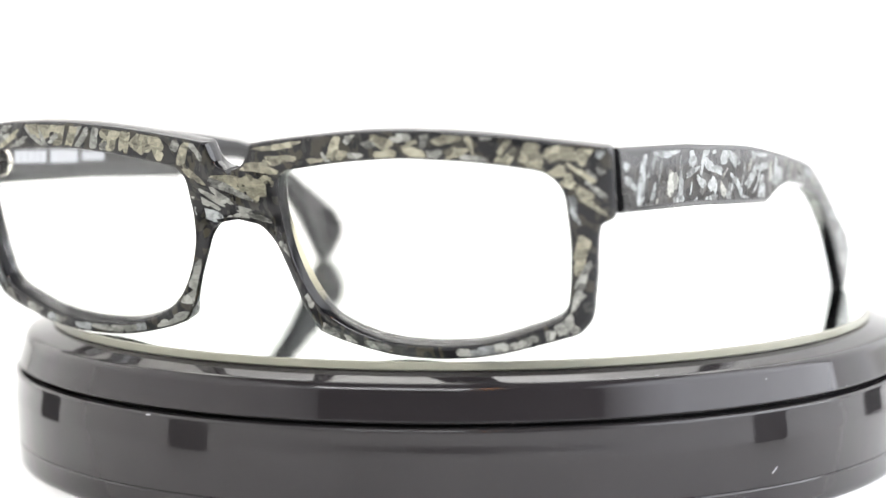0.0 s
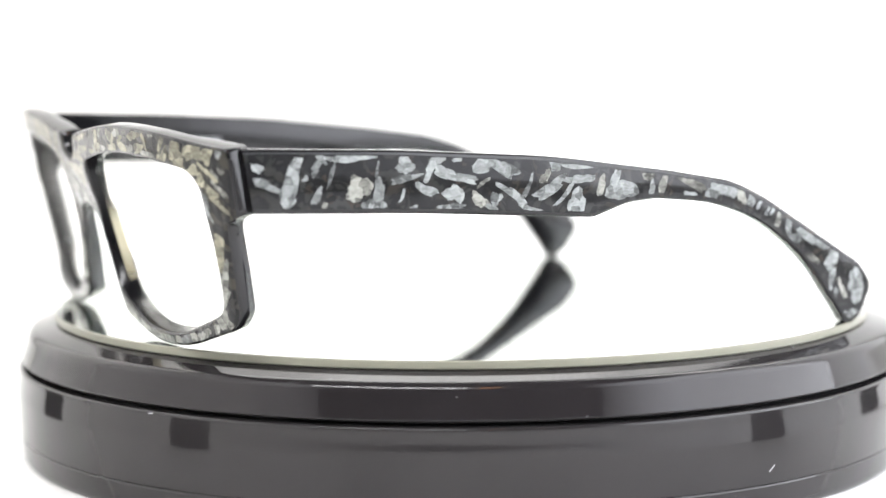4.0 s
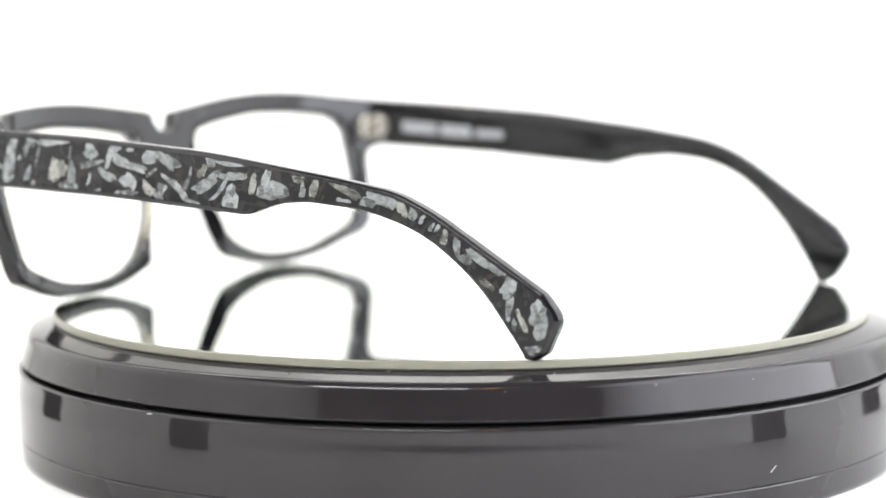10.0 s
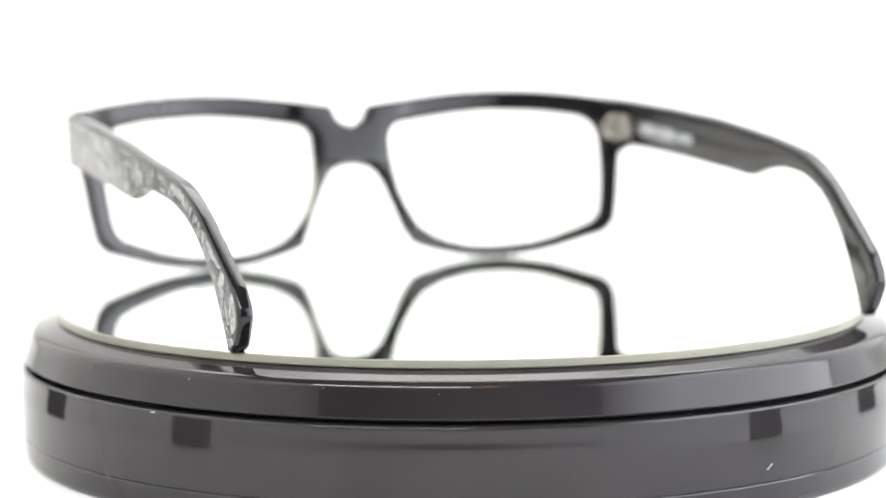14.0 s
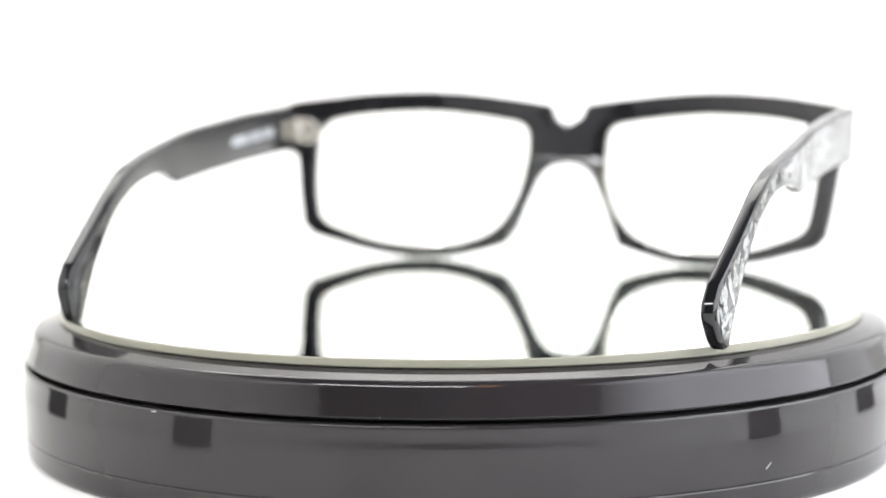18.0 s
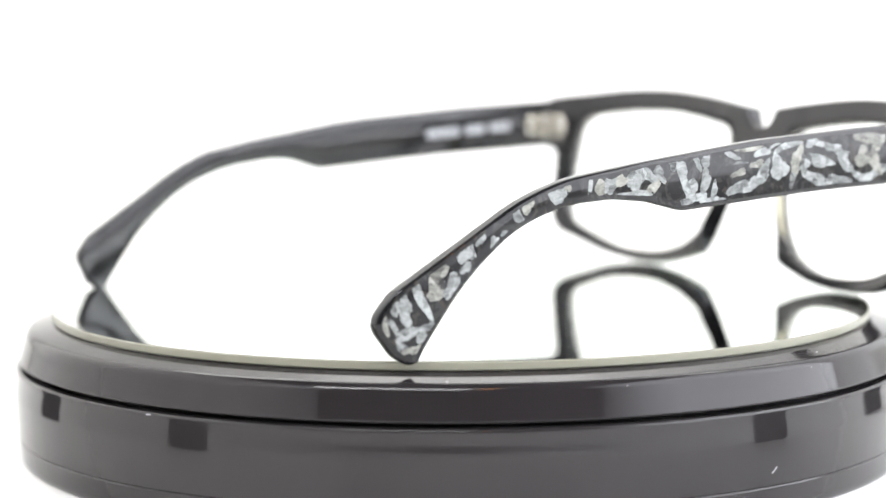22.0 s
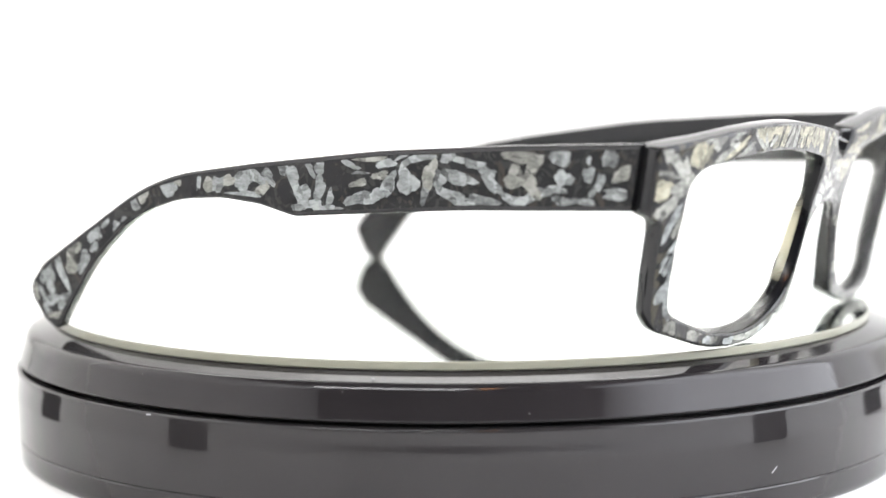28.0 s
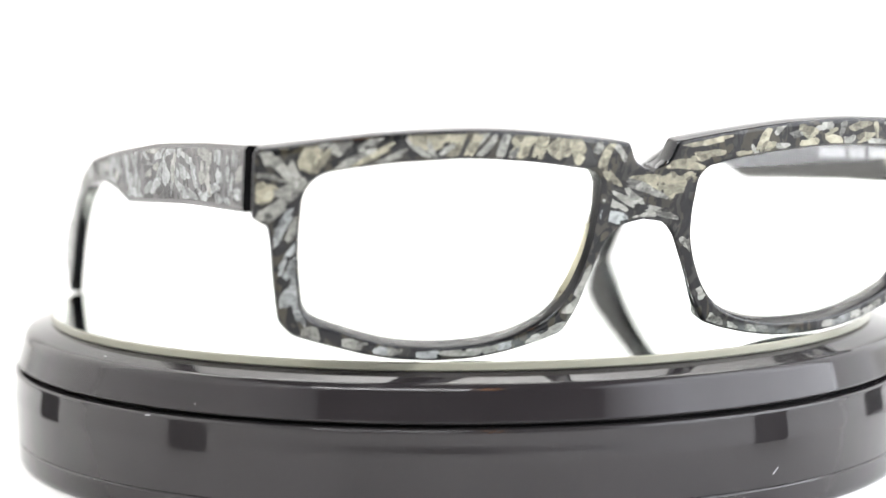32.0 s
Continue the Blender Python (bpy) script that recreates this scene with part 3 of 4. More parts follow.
LEFT_BROW_FOUR = [(-18.5, 35, 2.9, 0.7, 171, 0, 0.6), (-11.1, 37.3, 6.5, 1, 171, 0, 0.8), (-10.7, 34.9, 6, 1.3, 174, 0, 0.85), (-64.9, 19.8, 5.4, 1.9, 108, 0, 0.8),
    (-64.7, 15.3, 5.5, 1.1, 116, 0, 0.4), (-63.2, 11.5, 3.7, 1.4, 124, 0, 0.45), (-62, 6.9, 3.1, 1.5, -135, 0, 0.5), (-61.5, 8.5, 3.1, 1.6, -123, 0, 0.55),
    (-60.1, 6.8, 2.4, 1.6, -123, 0, 0.5), (-58.4, 5.2, 2.3, 1.1, 109, 0, 0.5), (-54.6, 4, 3, 1.2, 150, 0, 0.5), (-52.5, 3.2, 3.1, 1.2, 143, 0, 0.4)]
LEFT_RIM_ONE = [(-50, 2.8, 2.9, 1.7, 176, 0, 0.5), (-46.6, 2, 4, 1.8, 176, 0, 0.15), (-43.2, 1.5, 3.4, 1.2, -175, 0, 0.35), (-30.8, 0.5, 3.4, 1.2, 175, 0, 0.2),
    (-26.6, 1.9, 3.7, 1.6, -167, 0, 0.5), (-20.9, 2.5, 2, 1.3, -157, 0, 0.5), (-16.7, 3.9, 3.3, 1.9, -146, 0, 0.6), (-13.6, 9.7, 2.2, 1.9, -117, 0, 0.5),
    (-11.7, 13.5, 2.2, 1.5, -118, 0, 0.5), (-10.7, 16.1, 2.2, 1.5, -118, 0, 0.5), (-9.6, 18.7, 2.7, 1.5, -132, 0, 0.5)]
RIGHT_BROW_ONE = [(-7.1, 30.7, 4.4, 1.5, 164, 0, 0.75), (-6.1, 33.3, 7.7, 1.3, -178, 0, 0.75), (-5, 29.5, 4.1, 3.5, 143, 0, 0.8), (-3.4, 24.7, 5.6, 1.3, -165, 0, 0.4),
    (-2.4, 30.3, 2.6, 2.1, 120, 0, 0.75), (-0.2, 24.1, 4.5, 1.1, 173, 0, 0.5), (0.2, 30.8, 7, 1.5, -169, 30, 0.75), (0.8, 29.3, 7.8, 1.2, -161, 0, 0.65),
    (2.8, 27.9, 4.6, 1, -144, 0, 0.6), (5, 27.7, 6.2, 0.8, -152, 0, 0.5), (6.3, 26.6, 4.7, 1, -156, 0, 0.5), (6.7, 24.5, 4.7, 2, -169, 0, 0.3),
    (7.1, 36.6, 4.3, 1, -126, 0, 0.6)]
RIGHT_BROW_TWO = [(8.1, 31.6, 3.8, 1.4, -144, 0, 0.6), (9.2, 36.1, 5.8, 1.3, 114, 0, 0.7), (11.1, 37.1, 2.6, 1.3, 120, 0, 0.6), (15.2, 36.6, 4.2, 2.1, -116, 0, 0.9),
    (17.8, 38.2, 3.9, 2, 120, 0, 0.8), (18.5, 37.7, 4.8, 3.1, 131, 0, 0.9), (22.1, 38.1, 4.8, 1.9, 103, 0, 0.8), (25.8, 38.2, 4.7, 3.7, 120, 0, 0.95),
    (27.3, 36.5, 1.8, 1, 120, 0, 0.5), (29.3, 38, 5.3, 1.4, 103, 0, 0.6), (32.3, 37.8, 4.1, 1.2, 130, 0, 0.6), (33.6, 39.3, 3.5, 1.5, 130, 0, 0.7),
    (35.1, 37.9, 5.9, 1.6, 119, 0, 0.8)]
RIGHT_BROW_THREE = [(37.8, 38.3, 4.7, 1.9, 108, 0, 0.6), (39.5, 37.5, 2.4, 0.9, 151, 0, 0.5), (41.4, 39.2, 5.5, 2.3, 172, 0, 0.8), (42.1, 37, 3.1, 0.9, -123, 0, 0.6),
    (44.8, 37.9, 4.4, 1.1, -141, 0, 0.6), (45.4, 39.6, 3.7, 1.4, -141, 0, 0.7), (49.2, 36.3, 4, 1, 155, 0, 0.5), (52.2, 39.4, 4, 1.6, 150, 0, 0.6),
    (52.6, 36.6, 6.2, 1, 152, 0, 0.8), (55.3, 36.1, 6.2, 1, 154, 0, 0.7), (57.5, 38.4, 3.3, 1.9, 138, 0, 0.7), (60.2, 38.7, 1.7, 0.9, 137, 0, 0.5),
    (60.6, 36.2, 2.8, 1.8, 117, 0, 0.85)]
RIGHT_BROW_FOUR = [(62, 37.3, 5.2, 2.3, 107, 0, 0.85), (62.4, 34.8, 2.3, 1.2, -148, 0, 0.7), (63.6, 32.3, 2.3, 1.2, -138, 0, 0.4),
    (64.5, 24.3, 4.1, 1.1, 109, 20, 0.35), (64.7, 34.3, 2.4, 1.2, -119, 0, 0.5), (65.1, 31.4, 4.8, 1.6, 153, 0, 0.6), (66, 29.4, 4.9, 1.5, 141, 0, 0.6),
    (66.3, 24.6, 5.2, 1.4, 109, 30, 0.3), (67, 35.1, 5.2, 1.5, -128, 0, 0.6), (68, 26.6, 4.3, 1.5, 141, 0, 0.3), (68.2, 33.2, 4.3, 0.7, -169, 0, 0.5),
    (69.1, 30.6, 3.5, 2.5, 97, 0, 0.95), (69.3, 37.4, 3.5, 1.7, -118, 0, 0.4)]
RIGHT_RIM_ONE = [(69.5, 26.6, 1.7, 1.2, 125, 0, 0.5), (7.3, 18.7, 5.8, 2.9, 117, 0, 0.35), (8.6, 15.5, 4.6, 3, 129, 0, 0.35), (10.7, 12.4, 5.9, 2.2, 117, 0, 0.35),
    (12.3, 8.5, 4.9, 1.7, 164, 0, 0.35), (16, 4.4, 3.9, 1.5, 159, 0, 0.4), (19.7, 2.8, 3.2, 1.3, 164, 0, 0.4), (25.5, 2.3, 3, 1.8, 141, 0, 0.4),
    (28, 1.8, 2.4, 2.1, 117, 0, 0.4), (31.1, 1.6, 2.5, 1.7, 163, 0, 0.4), (35.2, 1.6, 3.9, 1.5, -177, 0, 0.5), (39.8, 1.3, 3.8, 1.2, -177, 0, 0.3),
    (46.1, 2.4, 2.4, 1.7, 161, 0, 0.4)]
RIGHT_RIM_TWO = [(48.2, 2.5, 2.4, 1.3, -177, 0, 0.3), (52.6, 4, 4.7, 1.9, 171, 0, 0.4), (56.4, 6.2, 3.4, 2.3, 171, 0, 0.6), (60.2, 6, 3, 1.5, -158, 0, 0.5),
    (62.7, 10.2, 4.4, 1.3, -112, 0, 0.3), (63.9, 13.2, 4.8, 2, 104, 0, 0.3), (64, 17.3, 3.5, 1.6, 114, 0, 0.3), (64.5, 20.5, 1.7, 1, 114, 0, 0.3),
    (65.6, 17.9, 2.4, 0.8, 104, 0, 0.3)]
# flakes of the side arms: back, height, length, width, turn, bend, warmth
LEFT_HINGE = [(-3.3, 27.2, 2.2, 1.1, -159, 0, 0.5), (-4, 34.6, 2.6, 1.5, -159, 0, 0.5), (-5.4, 31.6, 6.1, 1.3, -161, -10, 0.1), (-9.7, 28.5, 2.7, 2, 131, 0, 0.05),
    (-10.4, 32, 9.3, 2.5, 109, 0, 0.1), (-12.9, 32.4, 1.4, 0.7, 141, 0, 0.3), (-14.9, 34.2, 2.7, 1.3, 121, 0, 0.3), (-15.1, 29.3, 2.7, 1.4, 111, 0, 0.3),
    (-15.9, 35.8, 2.2, 1.1, -139, 0, 0.2), (-16.4, 27.2, 2, 1, 101, 0, 0.4), (-17.8, 32.9, 5, 0.6, 106, -20, 0.3), (-21.5, 35.6, 9, 1.2, -180, -25, 0.15),
    (-22.8, 30.3, 4.5, 3.9, -170, 0, 0.85)]
LEFT_FORE = [(-24.5, 27.3, 2.7, 1.6, -180, 0, 0.2), (-26.2, 33.3, 3.2, 0.5, 101, 0, 0.3), (-26.4, 29.2, 5, 2.1, 101, -15, 0.2), (-27.2, 26.9, 2.3, 1, 111, 0, 0.3),
    (-31.1, 28.9, 2.3, 0.6, 111, -60, 0.3), (-31.4, 34.3, 3.4, 2.7, 121, 0, 0.5), (-31.4, 31.8, 5, 1.3, 165, 0, 0.3), (-33.1, 26.6, 1.8, 0.7, 170, 0, 0.3),
    (-35.4, 29.8, 5, 1.3, -154, -10, 0.45), (-36.4, 33.6, 4.3, 1.5, 116, 0, 0.3), (-38.2, 35.2, 2.7, 1.6, 150, 0, 0.3), (-38.8, 32.7, 3.6, 2.3, -164, 0, 0.2),
    (-40.3, 26.3, 5.7, 1.5, -180, 0, 0.3)]
LEFT_MIDDLE = [(-40.8, 28.8, 3.6, 2.7, -149, 0, 0.15), (-41.4, 35, 2, 1, 160, 0, 0.4), (-42.4, 31.5, 5.4, 1.6, -168, 0, 0.25), (-45.8, 27.4, 3.2, 2.1, -149, 0, 0.65),
    (-46.5, 30.6, 2.7, 0.7, 150, 0, 0.5), (-47, 34.2, 5, 3.1, -180, 0, 0.45), (-48, 26.1, 2.3, 1.1, -149, 0, 0.3), (-48.9, 27.6, 2.7, 1.8, 120, 0, 0.4),
    (-50.4, 33.1, 5.4, 2.5, -154, 0, 0.4), (-52.6, 28.1, 6.8, 1.4, -139, 20, 0.3), (-54.7, 34.4, 2, 0.9, -175, 0, 0.3), (-55.3, 29.4, 5, 0.8, 115, -30, 0.3),
    (-56.2, 25.3, 6.8, 1, -159, -10, 0.3)]
LEFT_NECK = [(-58.7, 31.2, 2.7, 1.4, 120, 0, 0.5), (-59.8, 29.1, 5.9, 2.4, 145, -10, 0.3), (-61, 33.4, 2.9, 1.9, 161, 0, 0.2), (-63, 27.9, 6.8, 0.7, 130, -60, 0.3),
    (-65, 26.1, 4.5, 3.6, 100, 0, 0.4), (-65.7, 33, 6.4, 1.6, -179, -30, 0.45), (-65.7, 30.4, 5.9, 1.5, -179, -30, 0.4), (-70.1, 29.2, 4.2, 1.3, 105, 30, 0.5),
    (-71.5, 25.3, 3.6, 1.4, -149, 0, 0.4), (-73.2, 30.4, 4.8, 1.7, 105, 0, 0.1), (-74.9, 28, 6, 3.4, -169, 0, 0), (-76.7, 31.6, 3.6, 1.2, 171, 0, 0.2),
    (-80.3, 30.5, 2.1, 1.8, -179, 0, 0.85)]
LEFT_BEND = [(-80.9, 27.9, 3, 1.3, 100, 0, 0.3), (-83.5, 29.1, 3.9, 1.6, 100, 0, 0.5), (-89.4, 26.7, 3.1, 1, -169, 0, 0.4), (-90, 28.7, 6.1, 1.7, -154, 0, 0.7),
    (-95.6, 27.4, 4.9, 3.4, 171, 0, 0.2), (-98.9, 27, 3, 2.2, 110, 0, 0.2), (-101.4, 25.7, 3.1, 1.6, -105, 0, 0.5), (-103.5, 25.1, 3, 1.5, 110, 0, 0.4),
    (-105.4, 24.1, 2.4, 0.7, 120, 0, 0.4), (-107.2, 22.6, 1.8, 0.7, 120, 0, 0.4), (-108.6, 22.9, 1.8, 0.9, 120, 0, 0.4), (-109.8, 21, 3, 1.4, 100, 0, 0.6),
    (-112.3, 19.8, 4.6, 1.6, 100, 20, 0.05)]
LEFT_TAIL = [(-113.4, 21.1, 3.1, 0.9, -164, 0, 0.1), (-113.7, 17.2, 3.7, 1.5, -179, 0, 0.1), (-117.8, 16.9, 7.5, 1.9, -145, -15, 0.05),
    (-118.1, 12.9, 3.1, 1.2, -150, 0, 0.5), (-122.5, 8.8, 4.9, 1.1, 100, 0, 0.1), (-122.7, 13.5, 6.7, 2.2, 115, 0, 0.05), (-123.4, 5.7, 2.5, 1, 100, 0, 0.3),
    (-125, 6.6, 3.7, 1.1, -115, -10, 0.65), (-126.9, 1.7, 3.4, 1.5, 171, 0, 0.4), (-128.4, 7.5, 6.1, 3.4, 100, -20, 0)]
RIGHT_HINGE = [(-7.2, 33.5, 5.2, 2.6, 14, 0, 0.5), (-8.3, 29.9, 6.1, 2, -1, 10, 0.1), (-9.9, 27.8, 2.8, 1.2, -1, 0, 0.4), (-10.5, 36.3, 3.5, 2.8, 70, 0, 0.05),
    (-12.8, 31.2, 4.2, 1.5, 60, 30, 0.2), (-14.5, 35.5, 1.2, 0.9, 80, 0, 0.3), (-14.5, 33.1, 2.3, 2.1, 19, 0, 0.4), (-15.6, 28.4, 5.2, 0.9, -6, 0, 0.3),
    (-19.2, 32.2, 3.5, 2.3, 19, 0, 0.6), (-19.4, 28.4, 4.3, 1.4, -15, 0, 0.3), (-19.7, 35.9, 4.2, 2.6, -1, 0, 0.2), (-20.9, 30.3, 4.2, 1.3, 9, -40, 0.15),
    (-24.3, 29.3, 5.6, 1.5, 24, 0, 0.1)]
RIGHT_FORE = [(-24.6, 34.8, 3.9, 2.2, 60, 0, 0.8), (-25.3, 30.9, 4.9, 2.3, -50, 0, 0.75), (-27.9, 35.9, 7, 1.7, -6, 0, 0.7), (-28.3, 28.1, 5.7, 1.5, -11, 40, 0.1),
    (-28.6, 32.1, 4.4, 2.8, 50, 0, 0.85), (-32.8, 31, 5.2, 1.9, -50, 0, 0.1), (-34.2, 33.3, 4.2, 1.5, -20, 0, 0.5), (-34.9, 27.8, 6.1, 2, -9, 0, 0.35),
    (-35.4, 36.5, 6.1, 0.9, 4, 0, 0.4), (-36.8, 34.4, 5.6, 1.6, -11, 0, 0.3), (-39.1, 31.8, 5.2, 2.4, -20, 0, 0.1), (-40.5, 28.4, 7.1, 1.8, -20, 30, 0.3),
    (-41.5, 35.5, 2.3, 2.4, -1, 0, 0.3)]
RIGHT_MIDDLE = [(-42.9, 31.6, 3.2, 2.6, 70, 0, 0.2), (-45, 32.1, 6, 2, 75, 0, 0.65), (-46.1, 28.4, 3.7, 1.1, 75, 0, 0.5), (-47.3, 35.3, 7, 1.6, 19, -50, 0.65),
    (-49.4, 30.8, 4.6, 3.4, 59, 0, 0.05), (-50.1, 35.4, 2.8, 0.7, 24, 0, 0.4), (-53.2, 30.2, 4.1, 2.4, 49, 0, 0.4), (-53.6, 33.9, 4.2, 1.2, 11, 0, 0.3),
    (-54.8, 31.8, 3.7, 1.2, 9, 0, 0.65), (-55.5, 28.4, 3.2, 1.6, 29, 0, 0.3), (-56.9, 34.8, 9.3, 0.9, 4, 20, 0.4), (-58.8, 27.5, 7.4, 1.8, 9, 0, 0.3),
    (-58.8, 32.2, 2.8, 0.6, -1, 0, 0.4)]
RIGHT_NECK = [(-59.2, 30.3, 4.2, 1, 14, 0, 0.7), (-61.1, 33.7, 3.7, 1.2, -30, 40, 0.3), (-64.8, 25.5, 5.1, 1.1, 4, 0, 0.3), (-65, 27.6, 2.7, 1.3, 70, 0, 0.4),
    (-66.9, 33.4, 3.7, 1.7, 80, 0, 0.2), (-67.2, 29.2, 5, 1.7, 75, -10, 0.15), (-68, 26, 2.3, 2.3, -1, 0, 0.2), (-69.2, 33.2, 4.6, 1.2, -60, 0, 0.3),
    (-70.6, 27.5, 4.1, 2.9, -70, 0, 0.1), (-71.7, 25.4, 2.3, 1.7, -1, 0, 0.3), (-72.6, 31.2, 7.8, 2.1, -65, 0, 0.1), (-74.7, 32.6, 2.8, 1.6, -50, 0, 0.2),
    (-77.7, 31, 3.7, 1.6, -50, 0, 0.2)]
RIGHT_BEND = [(-79.1, 28.8, 3.4, 1.9, 49, 0, 0.95), (-80, 30.8, 3.5, 1.8, -31, 0, 0.2), (-82, 27.7, 4, 1.1, -6, 0, 0.3), (-82.9, 30.3, 5.1, 3.2, 60, 0, 0.15),
    (-85.5, 27.5, 4, 1, 4, 0, 0.3), (-86.6, 30, 2.8, 2.2, 19, 0, 0.6), (-88.6, 29.2, 3.4, 2.1, 70, 0, 0.2), (-90.3, 28.9, 3.4, 2.5, 40, 0, 0.5),
    (-91.5, 27.5, 3.4, 0.9, 4, 0, 0.3), (-92.9, 29.8, 3.4, 0.9, 80, 0, 0.3), (-97.7, 29.6, 1.7, 1.6, -1, 0, 0.75), (-100, 28.2, 4.5, 2.3, -31, 30, 0.2),
    (-106, 26.6, 2.8, 2.4, -31, 0, 0.75)]
RIGHT_TAIL = [(-107.7, 24.8, 4, 1.4, -61, 0, 0.2), (-110.4, 21.9, 1.4, 1.1, 0, 0, 0.3), (-112.2, 24.3, 2.8, 0.9, 40, 0, 0.4), (-112.4, 20.3, 2.6, 1.5, 70, 0, 0.3),
    (-114.2, 22.6, 2.3, 1.2, 60, 0, 0.4), (-115.1, 20.9, 2.3, 1.1, 50, 0, 0.5), (-117.1, 19.7, 4, 1.4, -76, 0, 0.3), (-118, 16.3, 2.3, 1.6, 60, 0, 0.4),
    (-118.3, 18.5, 3.4, 2, 50, 0, 0.3), (-120.6, 13.1, 5.2, 2.3, 60, 0, 0.3), (-121.9, 17.5, 6.3, 2.4, 55, 0, 0.75), (-123.4, 15.2, 4.6, 2, 50, 0, 0.6),
    (-124, 12.3, 3.5, 2.5, 69, 0, 0.65)]
RIGHT_TIP = [(-125.5, 6.3, 3.4, 1.2, 10, 0, 0.3), (-126, 10, 4.6, 1.6, -61, 0, 0.3), (-126.4, 4.5, 2.6, 1.8, 20, 0, 0.2), (-127.4, 12.9, 4.6, 1.7, -71, 0, 0.2),
    (-128.1, 2.4, 3.4, 1.5, 10, 0, 0.6), (-128.9, 5.4, 4, 2.2, 10, 0, 0.2), (-129.7, 9.4, 5.2, 2.3, -71, 0, 0.3), (-130.4, 3.4, 3.4, 1.4, -61, 0, 0.3),
    (-131.7, 10.6, 3.4, 1.9, -76, 0, 0.3), (-131.7, 6.6, 3.4, 1.1, -61, 0, 0.4), (-133.6, 7.1, 4.6, 1.8, -81, 0, 0.65)]


# how the outer edges roll over: slope and length of each step, from the edge to the face
UPPER_ROLL = [(78, 0.16), (58, 0.22), (40, 0.26), (31, 0.25), (28, 0.30), (20, 0.22), (7, 0.20)]
LOWER_ROLL = [(75, 0.14), (48, 0.18), (30, 0.22), (22, 0.22), (18, 0.26), (11, 0.22), (4, 0.20)]


def edge_roll(rows, size):
    """Points of a rolled edge: distance from the edge, depth below the face."""
    k = size
    u, d = 0.0, sum(step * math.sin(radians(a)) for a, step in rows) * k
    points = [(u, d)]
    for a, step in rows:
        u, d = u + step * math.cos(radians(a)) * k, d - step * math.sin(radians(a)) * k
        points.append((u, d))
    return points


def temple(parent, side, bend, lines, pattern, flakes, seed):
    """bend: rows of how far back and how far out the arm runs."""
    n = 260
    top, bottom = [resample(fillet(line, 0.7), n) for line in lines]
    verts, faces, which = [], [], []

    def out(y):
        return float(np.interp(-y, BACKS, OUTS))

    # the bend, rounded between its rows
    BACKS = np.arange(0.0, 146.0, 2.0)
    OUTS = np.interp(BACKS, *zip(*bend))
    for _ in range(12):
        OUTS[1:-1] = (OUTS[:-2] + OUTS[1:-1] * 2 + OUTS[2:]) / 4

    section = 0
    for i, (a, b) in enumerate(zip(top, bottom)):
        w = max((a - b).length, 1e-6)
        th = 2.9
        c = min(0.8, w * 0.35)
        loop = []
        # the outer edges are polished to a soft chamfer, the inner ones to a quarter-round
        points = [(u, d) for u, d in edge_roll(UPPER_ROLL, c)] + [(w - u, d) for u, d in reversed(edge_roll(LOWER_ROLL, c))]
        for q in (0, 22.5, 45, 67.5, 90):
            points.append((w - c + c * math.cos(radians(q)), th - c + c * math.sin(radians(q))))
        for q in (90, 67.5, 45, 22.5, 0):
            points.append((c - c * math.cos(radians(q)), th - c + c * math.sin(radians(q))))
        for u, d in points:
            v = a.lerp(b, u / w)
            loop.append((side * (out(v.x) - d) * MM, v.x * MM, v.y * MM))
        section = len(loop)
        verts += loop
    for i in range(n - 1):
        for k in range(section):
            l = (k + 1) % section
            f = (i * section + k, (i + 1) * section + k, (i + 1) * section + l, i * section + l)
            faces.append(f)
            which.append(0 if 6 <= k <= 8 else 1)
    faces.append(tuple(range(section)))
    which.append(1)
    me = mesh_of("temple", verts, faces, [pattern, ACETATE], which, sharp=50)
    arm = part("temple", me, parent, "straight side arm with pearl-patterned outer face")
    rim = np.array([tuple(p) for p in top] + [tuple(p) for p in reversed(bottom[:-1])])
    inlay(flakes, lambda y, z: clear_of(rim, y, z), lambda y, z, h: (side * (out(y) + h) * MM, y * MM, z * MM), arm, seed, 0.95, None, 0.62)
    # printed words, as plain bars
    words = ((-15.5, -25.5, 2.5), (-26.6, -35.6, 2.7), (-36.8, -44.5, 1.9)) if side > 0 else ((-15.5, -21.5, 2.0), (-23.0, -28.5, 2.0), (-30.0, -39.5, 2.0))
    for y0, y1, h in words:
        count = max(3, round((y0 - y1) / 1.9))
        step = (y0 - y1) / count
        bar = box("printed_bar", 0.00012, step * 0.9 * MM, h * MM, PRINT, 0.0, -h / 2 * MM)
        for i in range(count):
            y = y0 - step * (i + 0.5)
            part("printed_bar", bar, arm, "small white printed lettering", pose(side * (out(y) - 2.93) * MM, y * MM, (31.9 + 0.05 * (y + 15)) * MM))
    # hinge
    hinge = part("hinge", box("hinge", 0.0016, 0.0062, 0.0048, STEEL, 0.0006, -0.0024), arm, "silver metal hinge", pose(side * (out(-8.2) - 3.5) * MM, -0.0082, 0.0319))
    return arm, hinge


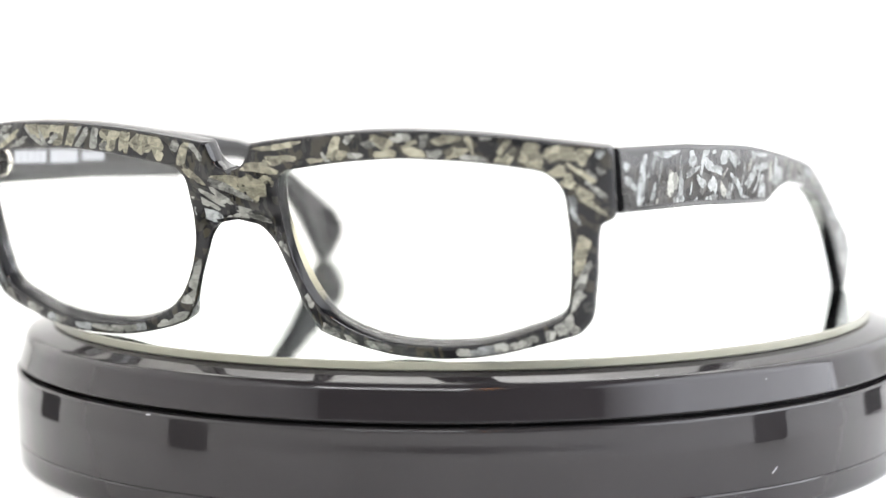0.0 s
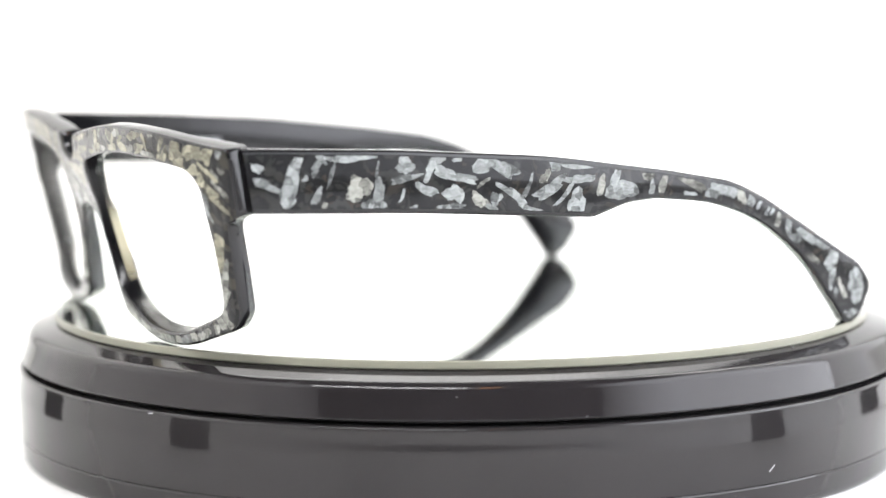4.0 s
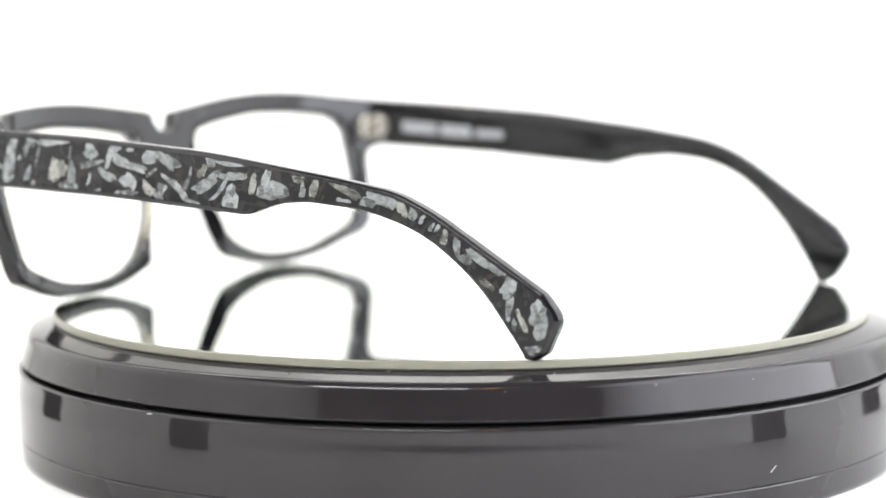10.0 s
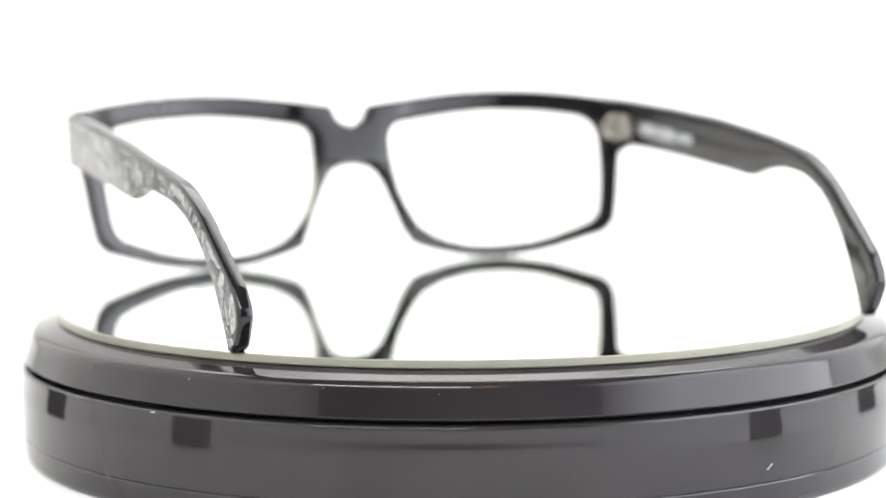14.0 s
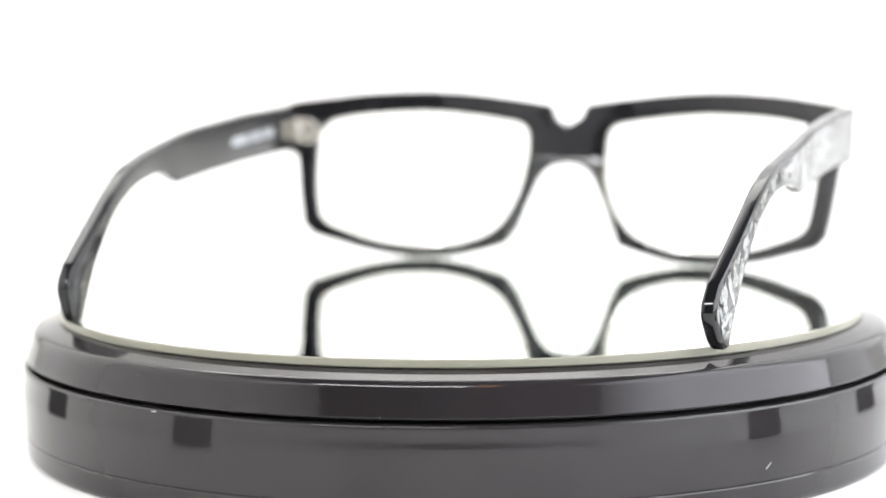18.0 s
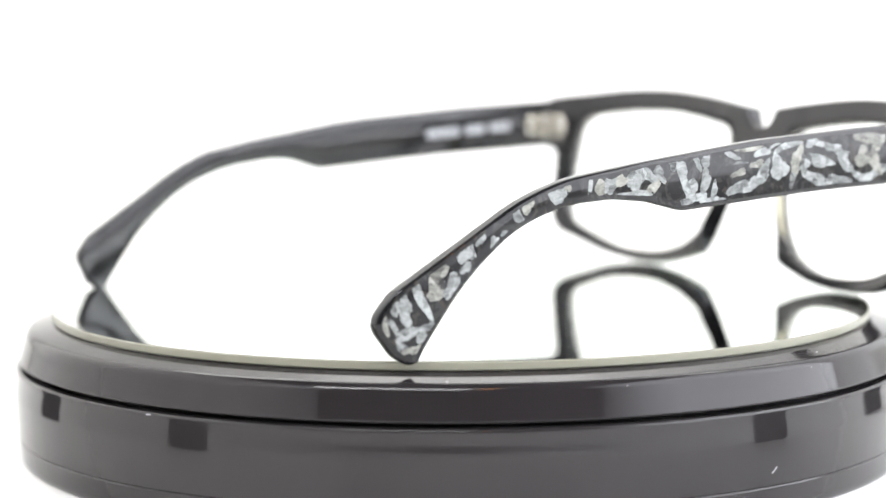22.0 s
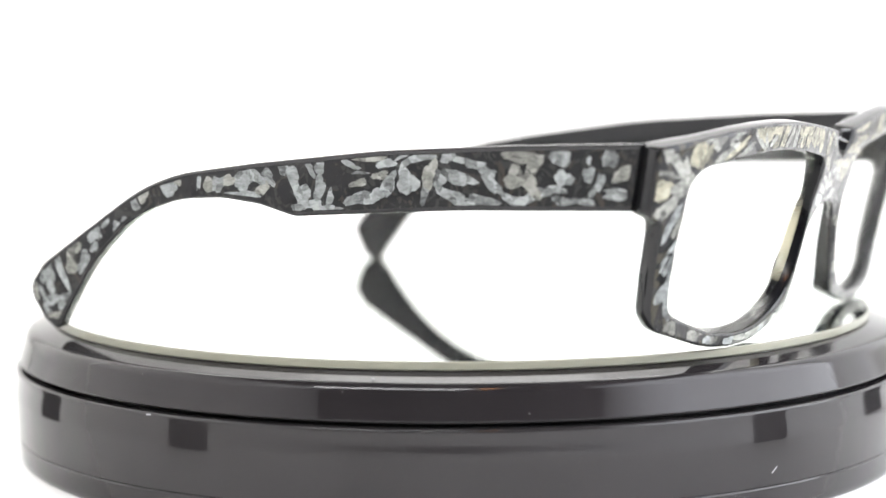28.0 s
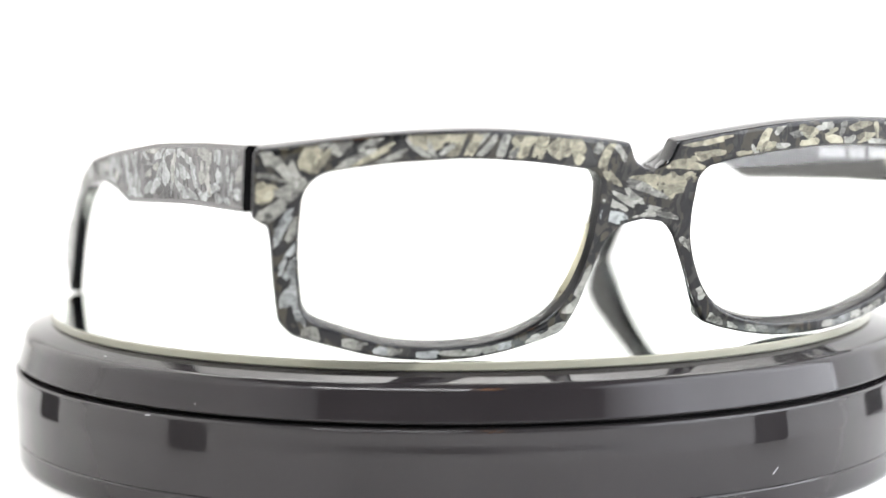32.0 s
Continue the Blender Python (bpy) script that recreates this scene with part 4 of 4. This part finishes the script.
def hinge_knuckles(parent, side, x, y):
    """A round plate let into the back of the lug, with stacked barrels and a screw head."""
    plate = lathe("hinge_plate", [(0.0, 0.0)] + arc(0.0026, 0.0004, 0.0004, -90, 0, 4) + arc(0.0026, 0.0010, 0.0004, 0, 90, 4) + [(0.0, 0.0014)], STEEL, 36, closed=False)
    part("hinge_plate", plate, parent, "round silver hinge plate", pose(side * (x - 0.0010), y + 0.0024, 0.0316, 90, 0, 0))
    part("hinge_block", box("hinge_block", 0.0026, 0.0020, 0.0026, STEEL, 0.0004, -0.0013), parent, "square silver hinge boss", pose(side * (x - 0.0014), y + 0.0006, 0.0316))
    k = lathe("hinge_knuckle", [(0.0, -0.00085)] + arc(0.0012, -0.0005, 0.00035, -90, 0, 4) + arc(0.0012, 0.0005, 0.00035, 0, 90, 4) + [(0.0, 0.00085)], STEEL, 24, closed=False)
    for z in (0.0298, 0.0316, 0.0334):
        part("hinge_knuckle", k, parent, "silver metal hinge knuckle", pose(side * (x + 0.0012), y, z))
    screw = lathe("hinge_screw", [(0.0, 0.0)] + arc(0.0009, 0.0003, 0.0003, -90, 90, 5) + [(0.0, 0.0006)], STEEL, 20, closed=False)
    part("hinge_screw", screw, parent, "tiny silver screw head", pose(side * (x + 0.0012), y, 0.0343))


def eyeglasses():
    g = thing("eyeglasses", "black acetate eyeglasses with grey pearl-flake pattern on a mirror", "eyeglasses")
    front = front_frame(g)
    outer = np.array([tuple(p) for p in fillet(OUTER, 0.5)])
    outer = np.concatenate([outer, outer[::-1] * (-1, 1)])
    hole = np.array([tuple(p) for p in fillet(HOLE, 0.5, True)])

    def room(x, z):
        return min(clear_of(outer, x, z), -clear_of(hole, abs(x), z))

    def on_front(x, z, h):
        px, py, pz = sunk(abs(x), z, -h)
        return (math.copysign(px, x) * MM, py * MM, pz * MM)

    inlay(LEFT_BROW_ONE + LEFT_BROW_TWO + LEFT_BROW_THREE + LEFT_BROW_FOUR + LEFT_RIM_ONE + RIGHT_BROW_ONE + RIGHT_BROW_TWO + RIGHT_BROW_THREE + RIGHT_BROW_FOUR + RIGHT_RIM_ONE + RIGHT_RIM_TWO, room, on_front, front, 5, 0.45, None, 1.0, 1.16)
    for side in (-1, 1):
        demo_lens(g, side)
        hinge_knuckles(g, side, 0.0652, -0.0068 if side < 0 else -0.0088)
    left_bend = ((0, 71.5), (25, 72.4), (60, 73.3), (80, 72.9), (97, 71.3), (112, 70.2), (130, 69.3), (146, 68.6))
    right_bend = ((0, 70.8), (11, 70.3), (38, 69.4), (82, 69.2), (99, 68.2), (107, 67.5), (118, 66.2), (129, 64.6), (146, 62.0))
    temple(g, -1, left_bend, LEFT_ARM, PEARL_TEMPLE, LEFT_HINGE + LEFT_FORE + LEFT_MIDDLE + LEFT_NECK + LEFT_BEND + LEFT_TAIL, 3)
    temple(g, 1, right_bend, RIGHT_ARM, PEARL_DENSE, RIGHT_HINGE + RIGHT_FORE + RIGHT_MIDDLE + RIGHT_NECK + RIGHT_BEND + RIGHT_TAIL + RIGHT_TIP, 4)
    return g


GLASSES = eyeglasses()

# ---- movement ----
TURN = [(0.0, 168.86), (1.0, 159.62), (2.0, 150.13), (3.0, 140.64), (3.5, 135.88), (5.5, 116.86), (6.5, 107.48), (7.5, 98.51), (8.5, 89.62), (10.0, 76.1), (11.0, 66.83), (12.0, 57.4), (13.0, 48.0),
        (14.0, 38.2), (16.5, 14.1), (18.0, -0.72), (19.0, -10.87), (20.0, -20.9), (21.0, -30.68), (22.0, -40.1), (23.0, -49.43), (24.0, -58.92), (25.5, -73.46), (27.5, -93.68), (28.5, -103.75),
        (29.5, -113.44), (30.5, -122.9), (32.0, -137.18)]


def turned(t):
    return float(np.interp(t, [r[0] for r in TURN], [r[1] for r in TURN]))


def motions():
    times = [i * 0.5 for i in range(65)]
    on_disc = pose(0.0243, 0.0695, 0, 0, 0, -16.62)
    walk(PLATTER_OB, [(t, pose(0, 0, 0, 0, 0, turned(t))) for t in times])
    walk(GLASSES, [(t, pose(0, 0, 0, 0, 0, turned(t)) @ on_disc) for t in times])


motions()
